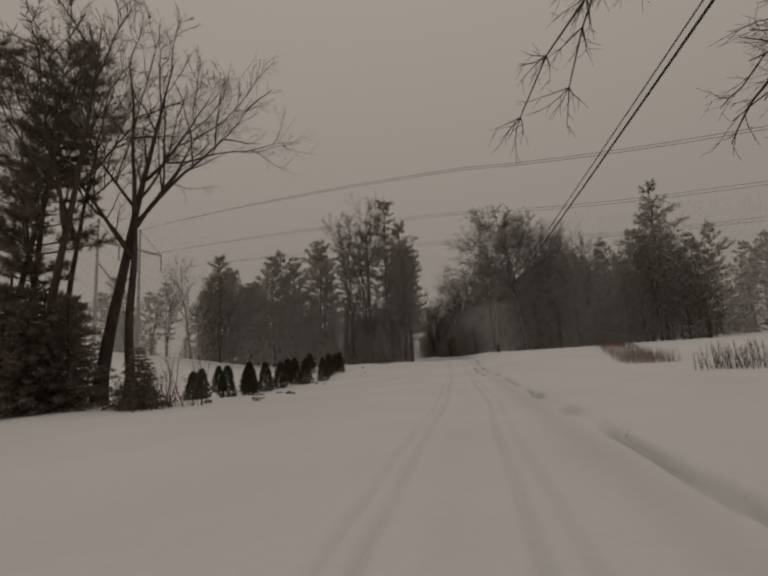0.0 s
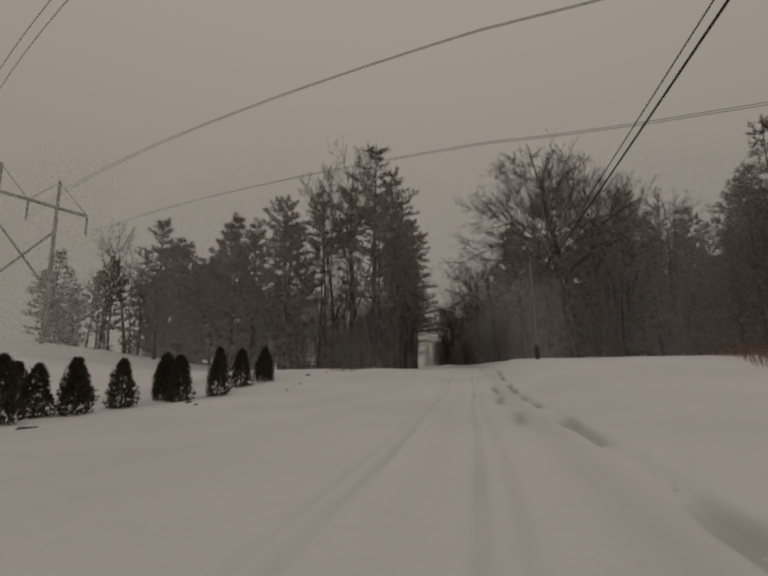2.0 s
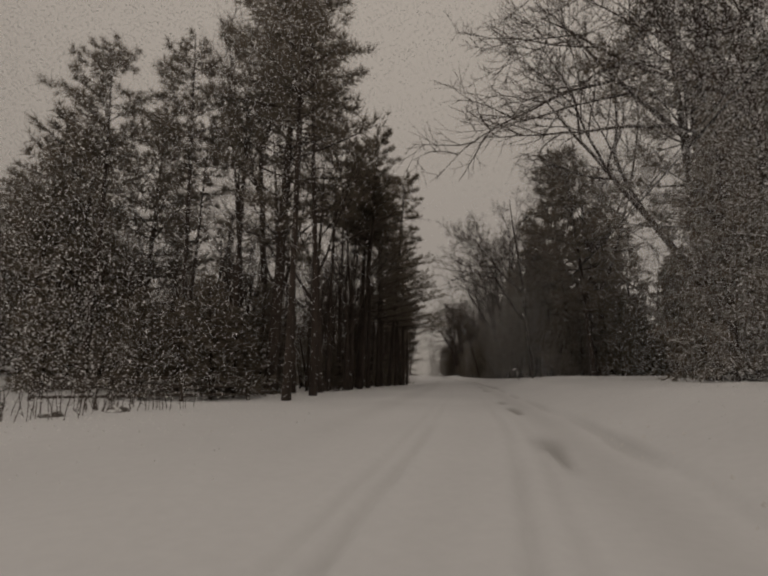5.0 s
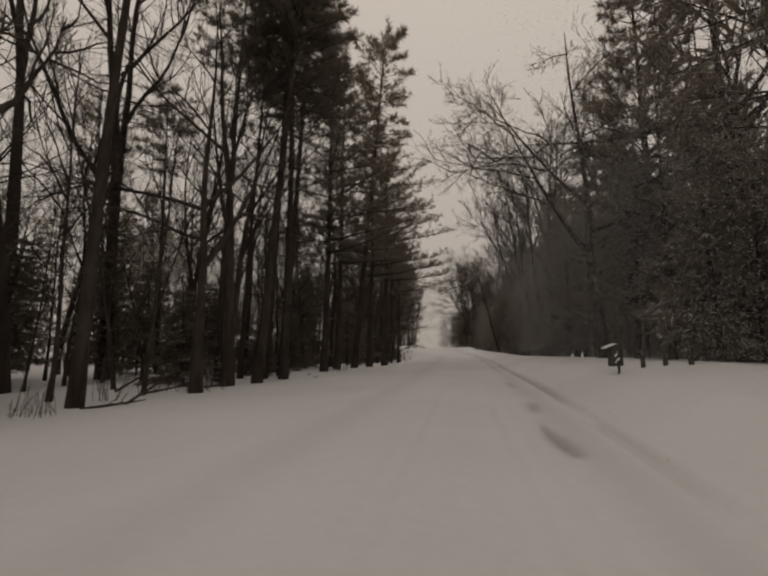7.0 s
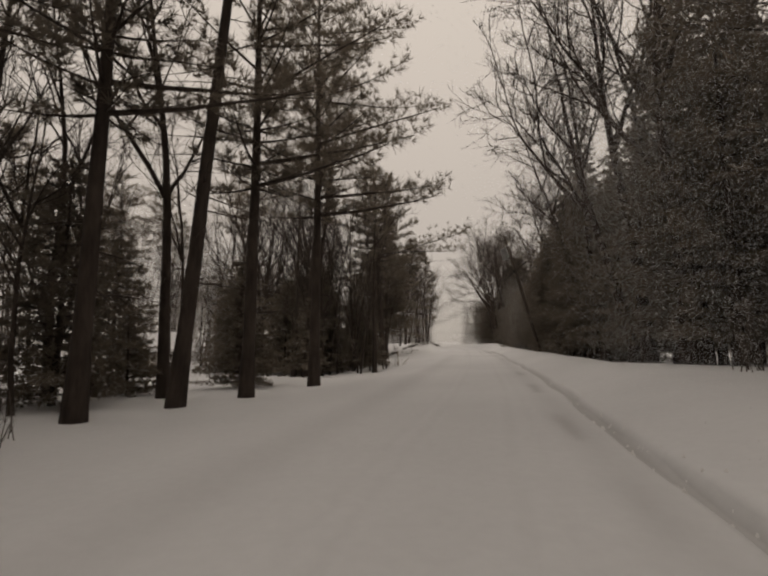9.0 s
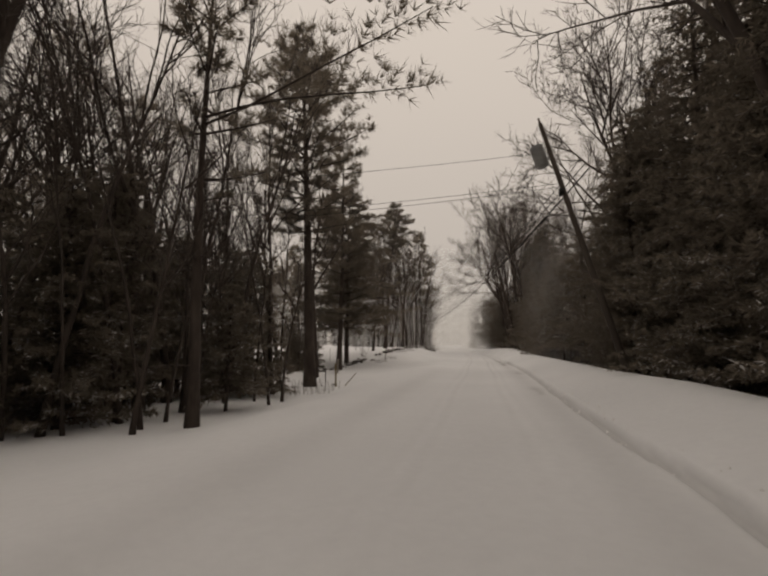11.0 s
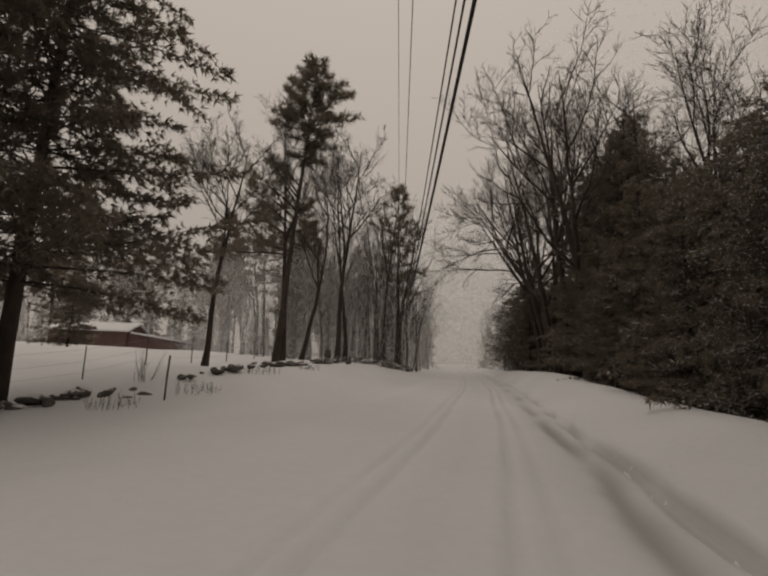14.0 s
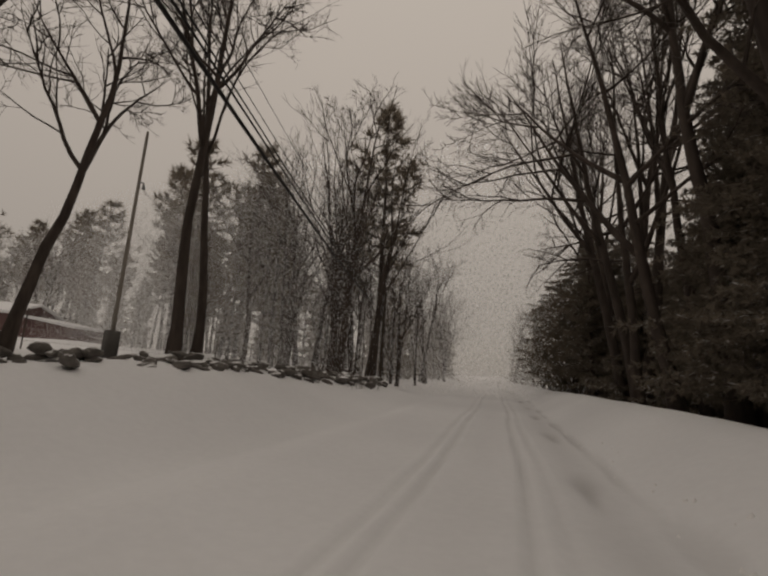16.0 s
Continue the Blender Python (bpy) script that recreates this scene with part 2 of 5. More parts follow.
def bare_tree(height, radius, fork, twigs, group, label, mat=None, spread=0.75, limbs=9, stems=1, sub=5, name="bare_tree", split=False, lift=0.07, fine=0, crook=0.07):
    """A leafless hardwood: a trunk that parts into leaders, crooked limbs that rise and spread, branches, twigs and, if fine, twiglets.
    split: every limb a part of its own."""
    mat = mat or BARK
    root = thing(name, label, "tree", group)
    trunk, crown = Tubes(), Tubes()
    leaders = []
    for k in range(stems):
        start = Vector((rnd(-0.15, 0.15), rnd(-0.15, 0.15), 0)) * (stems > 1)
        up = Vector((rnd(-0.06, 0.06), rnd(-0.06, 0.06), 1)) if stems == 1 else Vector((math.cos(k * 2.4) * 0.15, math.sin(k * 2.4) * 0.15, 1))
        tall, rr = height * (0.90 - 0.08 * k), radius * (1 - 0.2 * k)
        pts = bent(start, up, tall, 13, crook, 0.03)
        radii = [rr * (1.35 if i == 0 else 1.0) * (1 - 0.94 * (i / 13) ** 0.9) + 0.006 for i in range(14)]
        trunk.tube(pts, radii, 8)
        leaders.append((pts, radii, fork))
        if radius > 0.1:
            for j in range(2):
                i = min(9, int(13 * (fork + 0.06 + 0.14 * j)))
                way = side_way(pts[i + 1] - pts[i], rnd(0.32, 0.62) * spread / 0.75)
                lead = bent(pts[i], way, tall * (1 - i / 13) * rnd(0.72, 0.95), 13, 0.085, 0.035)
                lr = [radii[i] * 0.74 * (1 - 0.93 * (q / 13) ** 0.9) + 0.005 for q in range(14)]
                trunk.tube(lead, lr, 7)
                leaders.append((lead, lr, 0.22))
    each = max(3, round(limbs * 1.45 / len(leaders)))
    for pts, radii, low in leaders:
        for j in range(each):
            f = low + (1 - low) * (j + rnd(0, 0.8)) / each
            i = min(12, int(f * 13))
            p = pts[i].lerp(pts[i + 1], f * 13 - i)
            d0 = (pts[i + 1] - pts[i]).normalized()
            ln = height * rnd(0.20, 0.38) * (1.12 - 0.68 * (f - low) / (1 - low))
            lp = bent(p, side_way(d0, rnd(0.6, 1.05) * spread), ln, 9, 0.17, lift)
            r0 = min(radii[i] * 0.62, 0.014 + ln * 0.012)
            limb = Tubes() if split else crown
            limb.use(0)
            limb.tube(lp, [r0 * (1 - 0.9 * q / 9) + 0.004 for q in range(10)], 5, False)
            ends = []
            for b in range(sub):
                g = 0.18 + 0.80 * (b + rnd(0, 1)) / sub
                q = min(8, int(g * 9))
                bp = lp[q].lerp(lp[q + 1], g * 9 - q)
                bl = ln * rnd(0.32, 0.60) * (1.15 - 0.6 * g)
                bpts = bent(bp, side_way(lp[q + 1] - lp[q], rnd(0.45, 1.0)), bl, 5, 0.24, lift)
                limb.tube(bpts, [r0 * 0.38 * (1 - 0.8 * w / 5) + 0.004 for w in range(6)], 4, False)
                ends.append((bpts, bl))
            ends.append((lp[4:], ln * 0.45))
            crown.use(1)
            for bpts, bl in ends:
                for c in range(twigs):
                    e = rnd(0.12, 1.0)
                    w = min(4, int(e * 5))
                    tp = bpts[w].lerp(bpts[w + 1], min(1.0, e * 5 - w))
                    tl = bl * rnd(0.25, 0.62)
                    tpts = bent(tp, side_way(bpts[w + 1] - bpts[w], rnd(0.4, 0.95)), tl, 3, 0.26, 0.08)
                    crown.tube(tpts, [0.010, 0.008, 0.006, 0.003], 3, False)
                    for _ in range(fine):
                        at_twig = random.choice((1, 2))
                        crown.tube(bent(tpts[at_twig], side_way(tpts[3] - tpts[1], rnd(0.4, 0.9)), tl * rnd(0.3, 0.6), 2, 0.22, 0.06), [0.006, 0.005, 0.003], 3, False)
            crown.use(0)
            if split:
                part("limb", limb, mat, root)
    part("trunk", trunk, mat, root)
    crown_part(crown, (mat, TWIG), root, "web of fine bare twigs")
    return root


def tuft(t, p, d, size, count, width):
    """Needles fanning out round d."""
    for _ in range(count):
        w = side_way(d, rnd(0.2, 1.3))
        q = w.cross(Vector((rnd(-1, 1), rnd(-1, 1), rnd(-1, 1))))
        if q.length < 1e-3:
            continue
        q = q.normalized() * width * size * rnd(0.6, 1.2)
        t.tri(p - q * 0.7, p + q * 0.7, p + w * size * rnd(0.6, 1.15))


def pine(height, radius, crown_from, reach, group, label, whorls=17, per=5, tufts=9, stubs=22, gaps=0.15, size=0.62, name="white_pine", needles=6, width=0.10, over=()):
    """A white pine: tall trunk, whorls of level boughs with plumes of needles, dead stubs below the crown.
    over: boughs that reach out further, as (height share, compass angle, length, rise, curl)."""
    root = thing(name, label, "tree", group)
    trunk, crown = Tubes(), Tubes()
    pts = bent(Vector((0, 0, 0)), Vector((rnd(-0.03, 0.03), rnd(-0.03, 0.03), 1)), height, 12, 0.018, 0.03)
    radii = [radius * (1.3 if i == 0 else 1) * (1 - 0.95 * (i / 12) ** 1.1) + 0.012 for i in range(13)]
    trunk.tube(pts, radii, 9)

    def on(f):
        i = min(11, int(f * 12))
        return pts[i].lerp(pts[i + 1], f * 12 - i), radii[i]

    def bough(p, r, a, ln, rise, lift=0.035):
        crown.use(0)
        bp = bent(p, Vector((math.cos(a), math.sin(a), rise)), ln, 5, 0.08, lift)
        crown.tube(bp, [min(r * 0.4, 0.02 + ln * 0.012) * (1 - 0.85 * q / 5) + 0.005 for q in range(6)], 4, False)
        crown.use(1)
        n = max(4, int(tufts * ln / reach * 1.25))
        for c in range(n):
            g = 0.25 + 0.75 * (c + rnd(0, 1)) / n
            q = min(4, int(g * 5))
            tp = bp[q].lerp(bp[q + 1], min(1.0, g * 5 - q))
            sd = side_way(bp[q + 1] - bp[q], rnd(0.5, 1.2))
            sd.z = abs(sd.z) * 0.5 + 0.1
            tip = tp + sd.normalized() * rnd(0.1, 0.30) * ln * (1.1 - 0.6 * g)
            tuft(crown, tp.lerp(tip, 0.5), sd, size * rnd(0.7, 1.1), needles, width)
            tuft(crown, tip, sd + Vector((0, 0, 0.3)), size * rnd(0.7, 1.15), needles, width)

    for j in range(whorls):
        f = crown_from + (0.985 - crown_from) * (j + rnd(-0.25, 0.25)) / whorls
        f = min(0.985, max(0.08, f))
        p, r = on(f)
        k = (f - crown_from) / (1 - crown_from)
        span = reach * (0.55 + 1.2 * k if k < 0.35 else 1.0 - 0.9 * ((k - 0.35) / 0.65) ** 1.2)
        a0 = rnd(0, 6.28)
        for b in range(per):
            if random.random() < gaps:
                continue
            bough(p, r, a0 + b * 6.28 / per + rnd(-0.35, 0.35), span * rnd(0.6, 1.3), rnd(-0.05, 0.22) + 0.45 * k)
    for f, a, ln, *way in over:
        p, r = on(f)
        bough(p, r * 1.3, math.radians(a), ln, *(way or (0.08, 0.01)))
    crown.use(0)
    for j in range(stubs):
        p, r = on(rnd(0.12, crown_from + 0.1))
        a, ln = rnd(0, 6.28), rnd(0.5, 2.4)
        bp = bent(p, Vector((math.cos(a), math.sin(a), rnd(-0.25, 0.2))), ln, 3, 0.12, -0.02)
        crown.tube(bp, [0.022, 0.016, 0.010, 0.005], 4, False)
        for c in range(4):
            crown.tube(bent(bp[1 + c % 3], side_way(bp[2] - bp[1], 0.8), ln * 0.4, 2, 0.2), [0.009, 0.006, 0.003], 3, False)
    part("trunk", trunk, BARK, root)
    crown_part(crown, (BARK, NEEDLE), root, "dark green needle plumes on level boughs")
    return root


def hemlock(height, radius, reach, group, label, layers=24, per=7, fill=9, size=0.55, base=0.05, name="hemlock_tree", needles=6, width=0.15, bole=0.72):
    """A dense conifer, feathered with drooping sprays nearly to the ground."""
    root = thing(name, label, "tree", group)
    trunk, crown = Tubes(), Tubes()
    pts = bent(Vector((0, 0, 0)), Vector((rnd(-0.03, 0.03), rnd(-0.03, 0.03), 1)), height, 10, 0.02, 0.03)
    trunk.tube(pts, [radius * (1 - 0.95 * i / 10) + 0.01 for i in range(11)], 7)
    for j in range(layers):
        f = base + (0.99 - base) * (j / layers) ** 1.05
        i = min(9, int(f * 10))
        p = pts[i].lerp(pts[i + 1], f * 10 - i)
        span = reach * (1 - f) ** bole * rnd(0.7, 1.2) + 0.15
        a0 = rnd(0, 6.28)
        for b in range(per):
            a, ln = a0 + b * 6.28 / per + rnd(-0.4, 0.4), span * rnd(0.5, 1.25)
            bp = bent(p, Vector((math.cos(a), math.sin(a), rnd(-0.05, 0.3))), ln, 3, 0.08, -0.06)
            crown.use(0)
            crown.tube(bp, [0.012 + ln * 0.007, 0.01 + ln * 0.003, 0.008, 0.003], 3, False)
            crown.use(1)
            n = max(3, int(fill * ln / reach * 1.3))
            for c in range(n):
                g = 0.15 + 0.85 * (c + rnd(0, 1)) / n
                q = min(2, int(g * 3))
                tp = bp[q].lerp(bp[q + 1], min(1.0, g * 3 - q))
                d = side_way(bp[q + 1] - bp[q], rnd(0.3, 1.1))
                d.z = d.z * 0.4 - 0.12
                tp = tp + d * ln * rnd(0.0, 0.30) * (1.2 - g) + Vector((0, 0, rnd(-0.08, 0.04)))
                tuft(crown, tp, d, size * rnd(0.7, 1.3), needles, width)
    part("trunk", trunk, BARK, root)
    crown_part(crown, (BARK, HEMLOCK), root, "dark drooping needles with a little caught snow")
    return root


def arborvitae(height, width, group, label):
    """A columnar cedar shrub of many upright sprays, its foliage narrowing to a blunt tip."""
    root = thing("arborvitae_shrub", label, "shrub", group)
    stem, leaf = Tubes(), Tubes()
    stem.tube([Vector((0, 0, -0.1)), Vector((0, 0, height * 0.5)), Vector((0.02, 0, height * 0.9))], [0.05, 0.035, 0.01], 6)
    ph = rnd(0, 6)
    for _ in range(1700):
        f = random.random() ** 0.9
        r = width * 0.5 * (1.02 * (1 - f) ** 0.58 + 0.03) * (0.72 + 0.28 * smooth(0.0, 0.14, f)) * rnd(0.55, 1.05)
        a = rnd(0, 6.28)
        lump = 1 + 0.16 * math.sin(3 * a + 7 * f + ph) + 0.10 * math.sin(5 * a - 11 * f)
        p = Vector((math.cos(a) * r * lump, math.sin(a) * r * lump, 0.02 + f * height * 0.93))
        tuft(leaf, p, Vector((math.cos(a) * 0.5, math.sin(a) * 0.5, 1.0)), rnd(0.12, 0.26), 3, 0.26)
    part("stem", stem, BARK, root)
    tagged(part("foliage", leaf, CEDAR, root), kind="stuff")
    return root


def thicket(height, stems, reach, group, label, name="brush_thicket", mat=None, twigs=5, slant=0.3):
    """Bare saplings and brush from one root."""
    root = thing(name, label, "brush", group)
    t = Tubes()
    for _ in range(stems):
        a, r = rnd(0, 6.28), reach * math.sqrt(random.random())
        h = height * rnd(0.45, 1.1)
        pts = bent(Vector((math.cos(a) * r, math.sin(a) * r, -0.05)), Vector((rnd(-slant, slant), rnd(-slant, slant), 1)), h, 5, 0.12, 0.02)
        t.tube(pts, [0.006 + h * 0.006 * (1 - q / 5.5) for q in range(6)], 4, False)
        for _k in range(twigs):
            q = random.choice((1, 2, 3, 4))
            t.tube(bent(pts[q], side_way(pts[q + 1] - pts[q], rnd(0.4, 0.9)), h * rnd(0.15, 0.4), 3, 0.2, 0.05), [0.007, 0.006, 0.004, 0.002], 3, False)
    tagged(part("brushwood", t, mat or TWIG, root), kind="stuff")
    return root

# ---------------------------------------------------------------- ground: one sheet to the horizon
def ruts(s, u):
    """Wheel tracks and the ragged plow edge in the snow: how deep, and how far the snow is turned grey."""
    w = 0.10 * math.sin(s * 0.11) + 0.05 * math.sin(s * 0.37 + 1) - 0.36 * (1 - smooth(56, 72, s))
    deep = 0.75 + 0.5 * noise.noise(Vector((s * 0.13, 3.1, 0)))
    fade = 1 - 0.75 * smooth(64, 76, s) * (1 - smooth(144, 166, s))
    z, greyed = 0.0, 0.0
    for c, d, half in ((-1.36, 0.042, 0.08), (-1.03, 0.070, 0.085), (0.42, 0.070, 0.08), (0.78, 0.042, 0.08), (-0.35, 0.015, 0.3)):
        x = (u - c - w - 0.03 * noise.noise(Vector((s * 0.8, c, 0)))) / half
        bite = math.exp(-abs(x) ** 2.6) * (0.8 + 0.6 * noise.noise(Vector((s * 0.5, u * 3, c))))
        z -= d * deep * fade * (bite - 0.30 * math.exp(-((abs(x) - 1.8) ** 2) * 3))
        greyed += 5.0 * d * deep * fade * max(0.0, bite)
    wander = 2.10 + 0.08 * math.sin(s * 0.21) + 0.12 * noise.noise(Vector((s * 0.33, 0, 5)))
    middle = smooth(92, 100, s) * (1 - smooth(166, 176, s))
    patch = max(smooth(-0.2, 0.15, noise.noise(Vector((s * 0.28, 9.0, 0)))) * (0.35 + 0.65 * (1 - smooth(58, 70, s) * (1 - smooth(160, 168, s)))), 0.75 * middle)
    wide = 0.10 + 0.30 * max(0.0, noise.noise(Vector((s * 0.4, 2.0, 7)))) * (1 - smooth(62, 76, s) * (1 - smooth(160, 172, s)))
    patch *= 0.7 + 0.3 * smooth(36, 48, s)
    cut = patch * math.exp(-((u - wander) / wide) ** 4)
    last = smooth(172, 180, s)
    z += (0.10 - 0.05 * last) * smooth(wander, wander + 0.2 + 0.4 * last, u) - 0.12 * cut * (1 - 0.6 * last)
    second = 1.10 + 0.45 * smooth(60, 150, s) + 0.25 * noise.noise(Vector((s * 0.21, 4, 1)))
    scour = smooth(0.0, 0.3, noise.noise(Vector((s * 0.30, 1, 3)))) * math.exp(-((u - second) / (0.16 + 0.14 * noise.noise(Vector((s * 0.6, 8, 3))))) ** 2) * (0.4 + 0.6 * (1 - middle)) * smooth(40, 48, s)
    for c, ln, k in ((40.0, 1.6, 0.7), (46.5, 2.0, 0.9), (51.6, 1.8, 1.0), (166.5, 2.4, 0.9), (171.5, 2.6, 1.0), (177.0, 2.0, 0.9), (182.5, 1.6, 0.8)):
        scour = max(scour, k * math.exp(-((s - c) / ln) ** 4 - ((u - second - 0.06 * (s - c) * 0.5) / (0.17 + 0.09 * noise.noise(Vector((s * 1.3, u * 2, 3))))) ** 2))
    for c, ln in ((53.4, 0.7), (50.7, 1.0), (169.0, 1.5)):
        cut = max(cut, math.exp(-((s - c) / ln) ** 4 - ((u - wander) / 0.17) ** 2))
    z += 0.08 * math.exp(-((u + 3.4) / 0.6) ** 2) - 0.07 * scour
    greyed += 0.85 * cut * (1 - 0.55 * last) + 0.85 * scour * (1 - 0.4 * last) + 0.22 * math.exp(-((u + 2.9) / 0.45) ** 2) * (1 - fade) + 0.2 * math.exp(-((u - 1.5) / 0.4) ** 2)
    return z, min(1.0, greyed)


def steps(*spans):
    out = []
    for a, b, d in spans:
        n = max(1, round((b - a) / d))
        out += [a + (b - a) * i / n for i in range(n)]
    return out + [spans[-1][1]]


S_LINES = [-2500, -900] + steps((-300, -20, 20), (-20, 225, 0.5), (225, 330, 2), (330, 620, 15)) + [1300, 3000]
U_LINES = [-2500, -900] + steps((-260, -60, 12), (-60, -12, 1.5), (-12, -4.2, 0.5), (-4.2, 3.0, 0.075), (3.0, 10, 0.35), (10, 60, 2), (60, 260, 12)) + [900, 2500]
g = Tubes()
greyed = []
fwd = Vector((-math.sin(0.11), math.cos(0.11), 0))
rgt = Vector((fwd.y, -fwd.x, 0))
for s in S_LINES:
    sc = min(620, max(-300, s))
    for u in U_LINES:
        uc, grey_here = min(260, max(-260, u)), 0.0
        x, y = plan(sc, uc)
        z = ground(sc, uc)
        if abs(u) < 60 and -25 < s < 340:
            z += 0.09 * noise.noise(Vector((x * 0.22, y * 0.22, 0))) * smooth(3.2, 6, abs(u - 0.2)) + 0.015 * noise.noise(Vector((x * 1.3, y * 1.3, 4)))
            z += 0.25 * noise.noise(Vector((x * 0.06, y * 0.06, 8))) * smooth(10, 25, abs(u))
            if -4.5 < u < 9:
                dz, grey_here = ruts(s, u)
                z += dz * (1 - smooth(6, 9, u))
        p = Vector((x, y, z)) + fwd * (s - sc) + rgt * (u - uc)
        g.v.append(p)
        greyed.append(grey_here)
nu = len(U_LINES)
for i in range(len(S_LINES) - 1):
    for j in range(nu - 1):
        a = i * nu + j
        g.f.append((a, a + 1, a + nu + 1, a + nu))
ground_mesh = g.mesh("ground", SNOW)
ground_mesh.attributes.new("greyed", "FLOAT", "POINT").data.foreach_set("value", greyed)
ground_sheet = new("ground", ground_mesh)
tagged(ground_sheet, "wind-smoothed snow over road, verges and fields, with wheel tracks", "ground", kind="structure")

# ---------------------------------------------------------------- the woods: kinds of tree, then where they stand
random.seed(11)
BARE_LABEL = "tall leafless hardwood with dark bark and fine twigs"
WOODS = "roadside woods"
bare_near = [bare_tree(16, 0.20, 0.30, 6, WOODS, BARE_LABEL, limbs=11, sub=6, split=True, fine=2), bare_tree(18, 0.24, 0.36, 6, WOODS, BARE_LABEL, limbs=9, sub=6, stems=2, split=True, fine=2),
             bare_tree(15, 0.15, 0.42, 6, WOODS, BARE_LABEL, limbs=10, sub=6, spread=0.6, split=True, fine=2), bare_tree(14, 0.13, 0.45, 6, WOODS, "slender leafless hardwood with forked crown", limbs=9, sub=6, spread=0.7, split=True, fine=2),
             bare_tree(15, 0.19, 0.30, 6, WOODS, "broad leafless oak with long crooked limbs over the road", limbs=11, sub=7, spread=1.15, split=True, fine=2, lift=0.0),
             bare_tree(12.5, 0.15, 0.42, 6, WOODS, "small leafless tree with a rounded forking crown", limbs=12, sub=7, spread=0.85, split=True, fine=2)]
crooked = [bare_tree(20, 0.23, 0.36, 6, WOODS, "crooked leafless hardwood with long wandering limbs", limbs=13, sub=7, spread=1.1, split=True, fine=2, lift=0.01, crook=0.10),
           bare_tree(13, 0.16, 0.34, 6, WOODS, "crooked leafless tree with a rounded open crown", limbs=12, sub=7, spread=0.95, split=True, fine=2, lift=0.04, crook=0.11)]
forked = bare_tree(22, 0.34, 0.46, 6, WOODS, "stout leafless hardwood parting into rising leaders", limbs=12, sub=6, spread=0.75, split=True, fine=2, lift=0.05, crook=0.05)
bare_far = [bare_tree(17, 0.17, 0.35, 5, WOODS, BARE_LABEL, limbs=10, sub=5, fine=1), bare_tree(15, 0.13, 0.45, 5, WOODS, BARE_LABEL, limbs=8, sub=5, spread=0.55, fine=1),
            bare_tree(18, 0.16, 0.40, 3, WOODS, BARE_LABEL, limbs=8, sub=4, stems=2), bare_tree(14, 0.14, 0.30, 5, WOODS, BARE_LABEL, limbs=9, sub=5, spread=0.9, fine=1)]
thin = [bare_tree(12, 0.075, 0.40, 3, WOODS, "thin leafless sapling among the woods", name="sapling", limbs=7, sub=4, spread=0.6), bare_tree(10, 0.06, 0.30, 3, WOODS, "thin leafless sapling among the woods", name="sapling", limbs=7, sub=4),
        bare_tree(13, 0.06, 0.55, 3, WOODS, "thin leafless sapling among the woods", name="sapling", limbs=6, sub=4, spread=0.5)]
PINE_LABEL = "tall dark white pine with plumed boughs and bare lower trunk"
FINE = dict(needles=11, width=0.055, tufts=18, size=0.47)
pine_near = [pine(22, 0.17, 0.58, 3.3, WOODS, PINE_LABEL, gaps=0.44, stubs=44, **FINE), pine(24, 0.185, 0.64, 3.3, WOODS, PINE_LABEL, gaps=0.46, stubs=48, **FINE), pine(21, 0.165, 0.62, 3.0, WOODS, PINE_LABEL, gaps=0.40, stubs=40, **FINE)]
pine_over = [pine(22, 0.23, 0.36, 3.8, WOODS, "white pine with long boughs reaching over the road", gaps=0.2, stubs=20, over=((0.40, 12, 6.2), (0.52, -25, 6.0), (0.36, -8, 5.6), (0.62, 20, 5.2), (0.78, 0, 4.6)), **FINE),
             pine(15, 0.17, 0.45, 2.6, WOODS, "white pine with long boughs reaching over the road", gaps=0.72, stubs=26, size=0.40, needles=10, width=0.055, tufts=20, over=((0.60, -10, 7.4), (0.615, -4, 6.6)))]
pine_tall = [pine(30, 0.34, 0.26, 5.6, WOODS, "very tall white pine with ragged tiers of boughs", whorls=18, per=6, stubs=30, size=0.8, gaps=0.34, needles=8, width=0.07, tufts=13)]
SIDE_BOUGHS = ((0.335, 176, 5.0, 0.15, 0.0), (0.35, 160, 3.4, 0.1, 0.02), (0.39, 186, 4.4, 0.45, 0.03), (0.405, 150, 3.2, 0.5, 0.05), (0.43, 205, 3.5, 0.5, 0.04), (0.45, 172, 4.6, 0.75, 0.03), (0.47, 140, 2.6, 0.5, 0.06),
               (0.48, 190, 4.2, 0.9, 0.02), (0.50, 168, 3.8, 1.0, 0.02), (0.52, 210, 3.0, 0.7, 0.05), (0.53, 178, 3.6, 1.1, 0.02), (0.555, 155, 2.8, 0.9, 0.03), (0.41, 20, 1.6, 0.4, 0.05), (0.47, -15, 1.5, 0.5, 0.05))
pine_side = pine(20, 0.19, 0.64, 2.6, WOODS, "leaning white pine with boughs on one side", gaps=0.2, stubs=26, over=SIDE_BOUGHS, needles=15, width=0.05, tufts=22, size=0.45)
pine_big = pine(24, 0.33, 0.40, 3.9, WOODS, PINE_LABEL, whorls=17, per=7, gaps=0.18, stubs=60, needles=19, width=0.05, tufts=22, size=0.46)
pine_deep = pine(21, 0.23, 0.2, 3.4, WOODS, "white pine with layered boughs down to head height", whorls=19, per=6, gaps=0.25, stubs=16, needles=15, width=0.06, tufts=22, size=0.47)
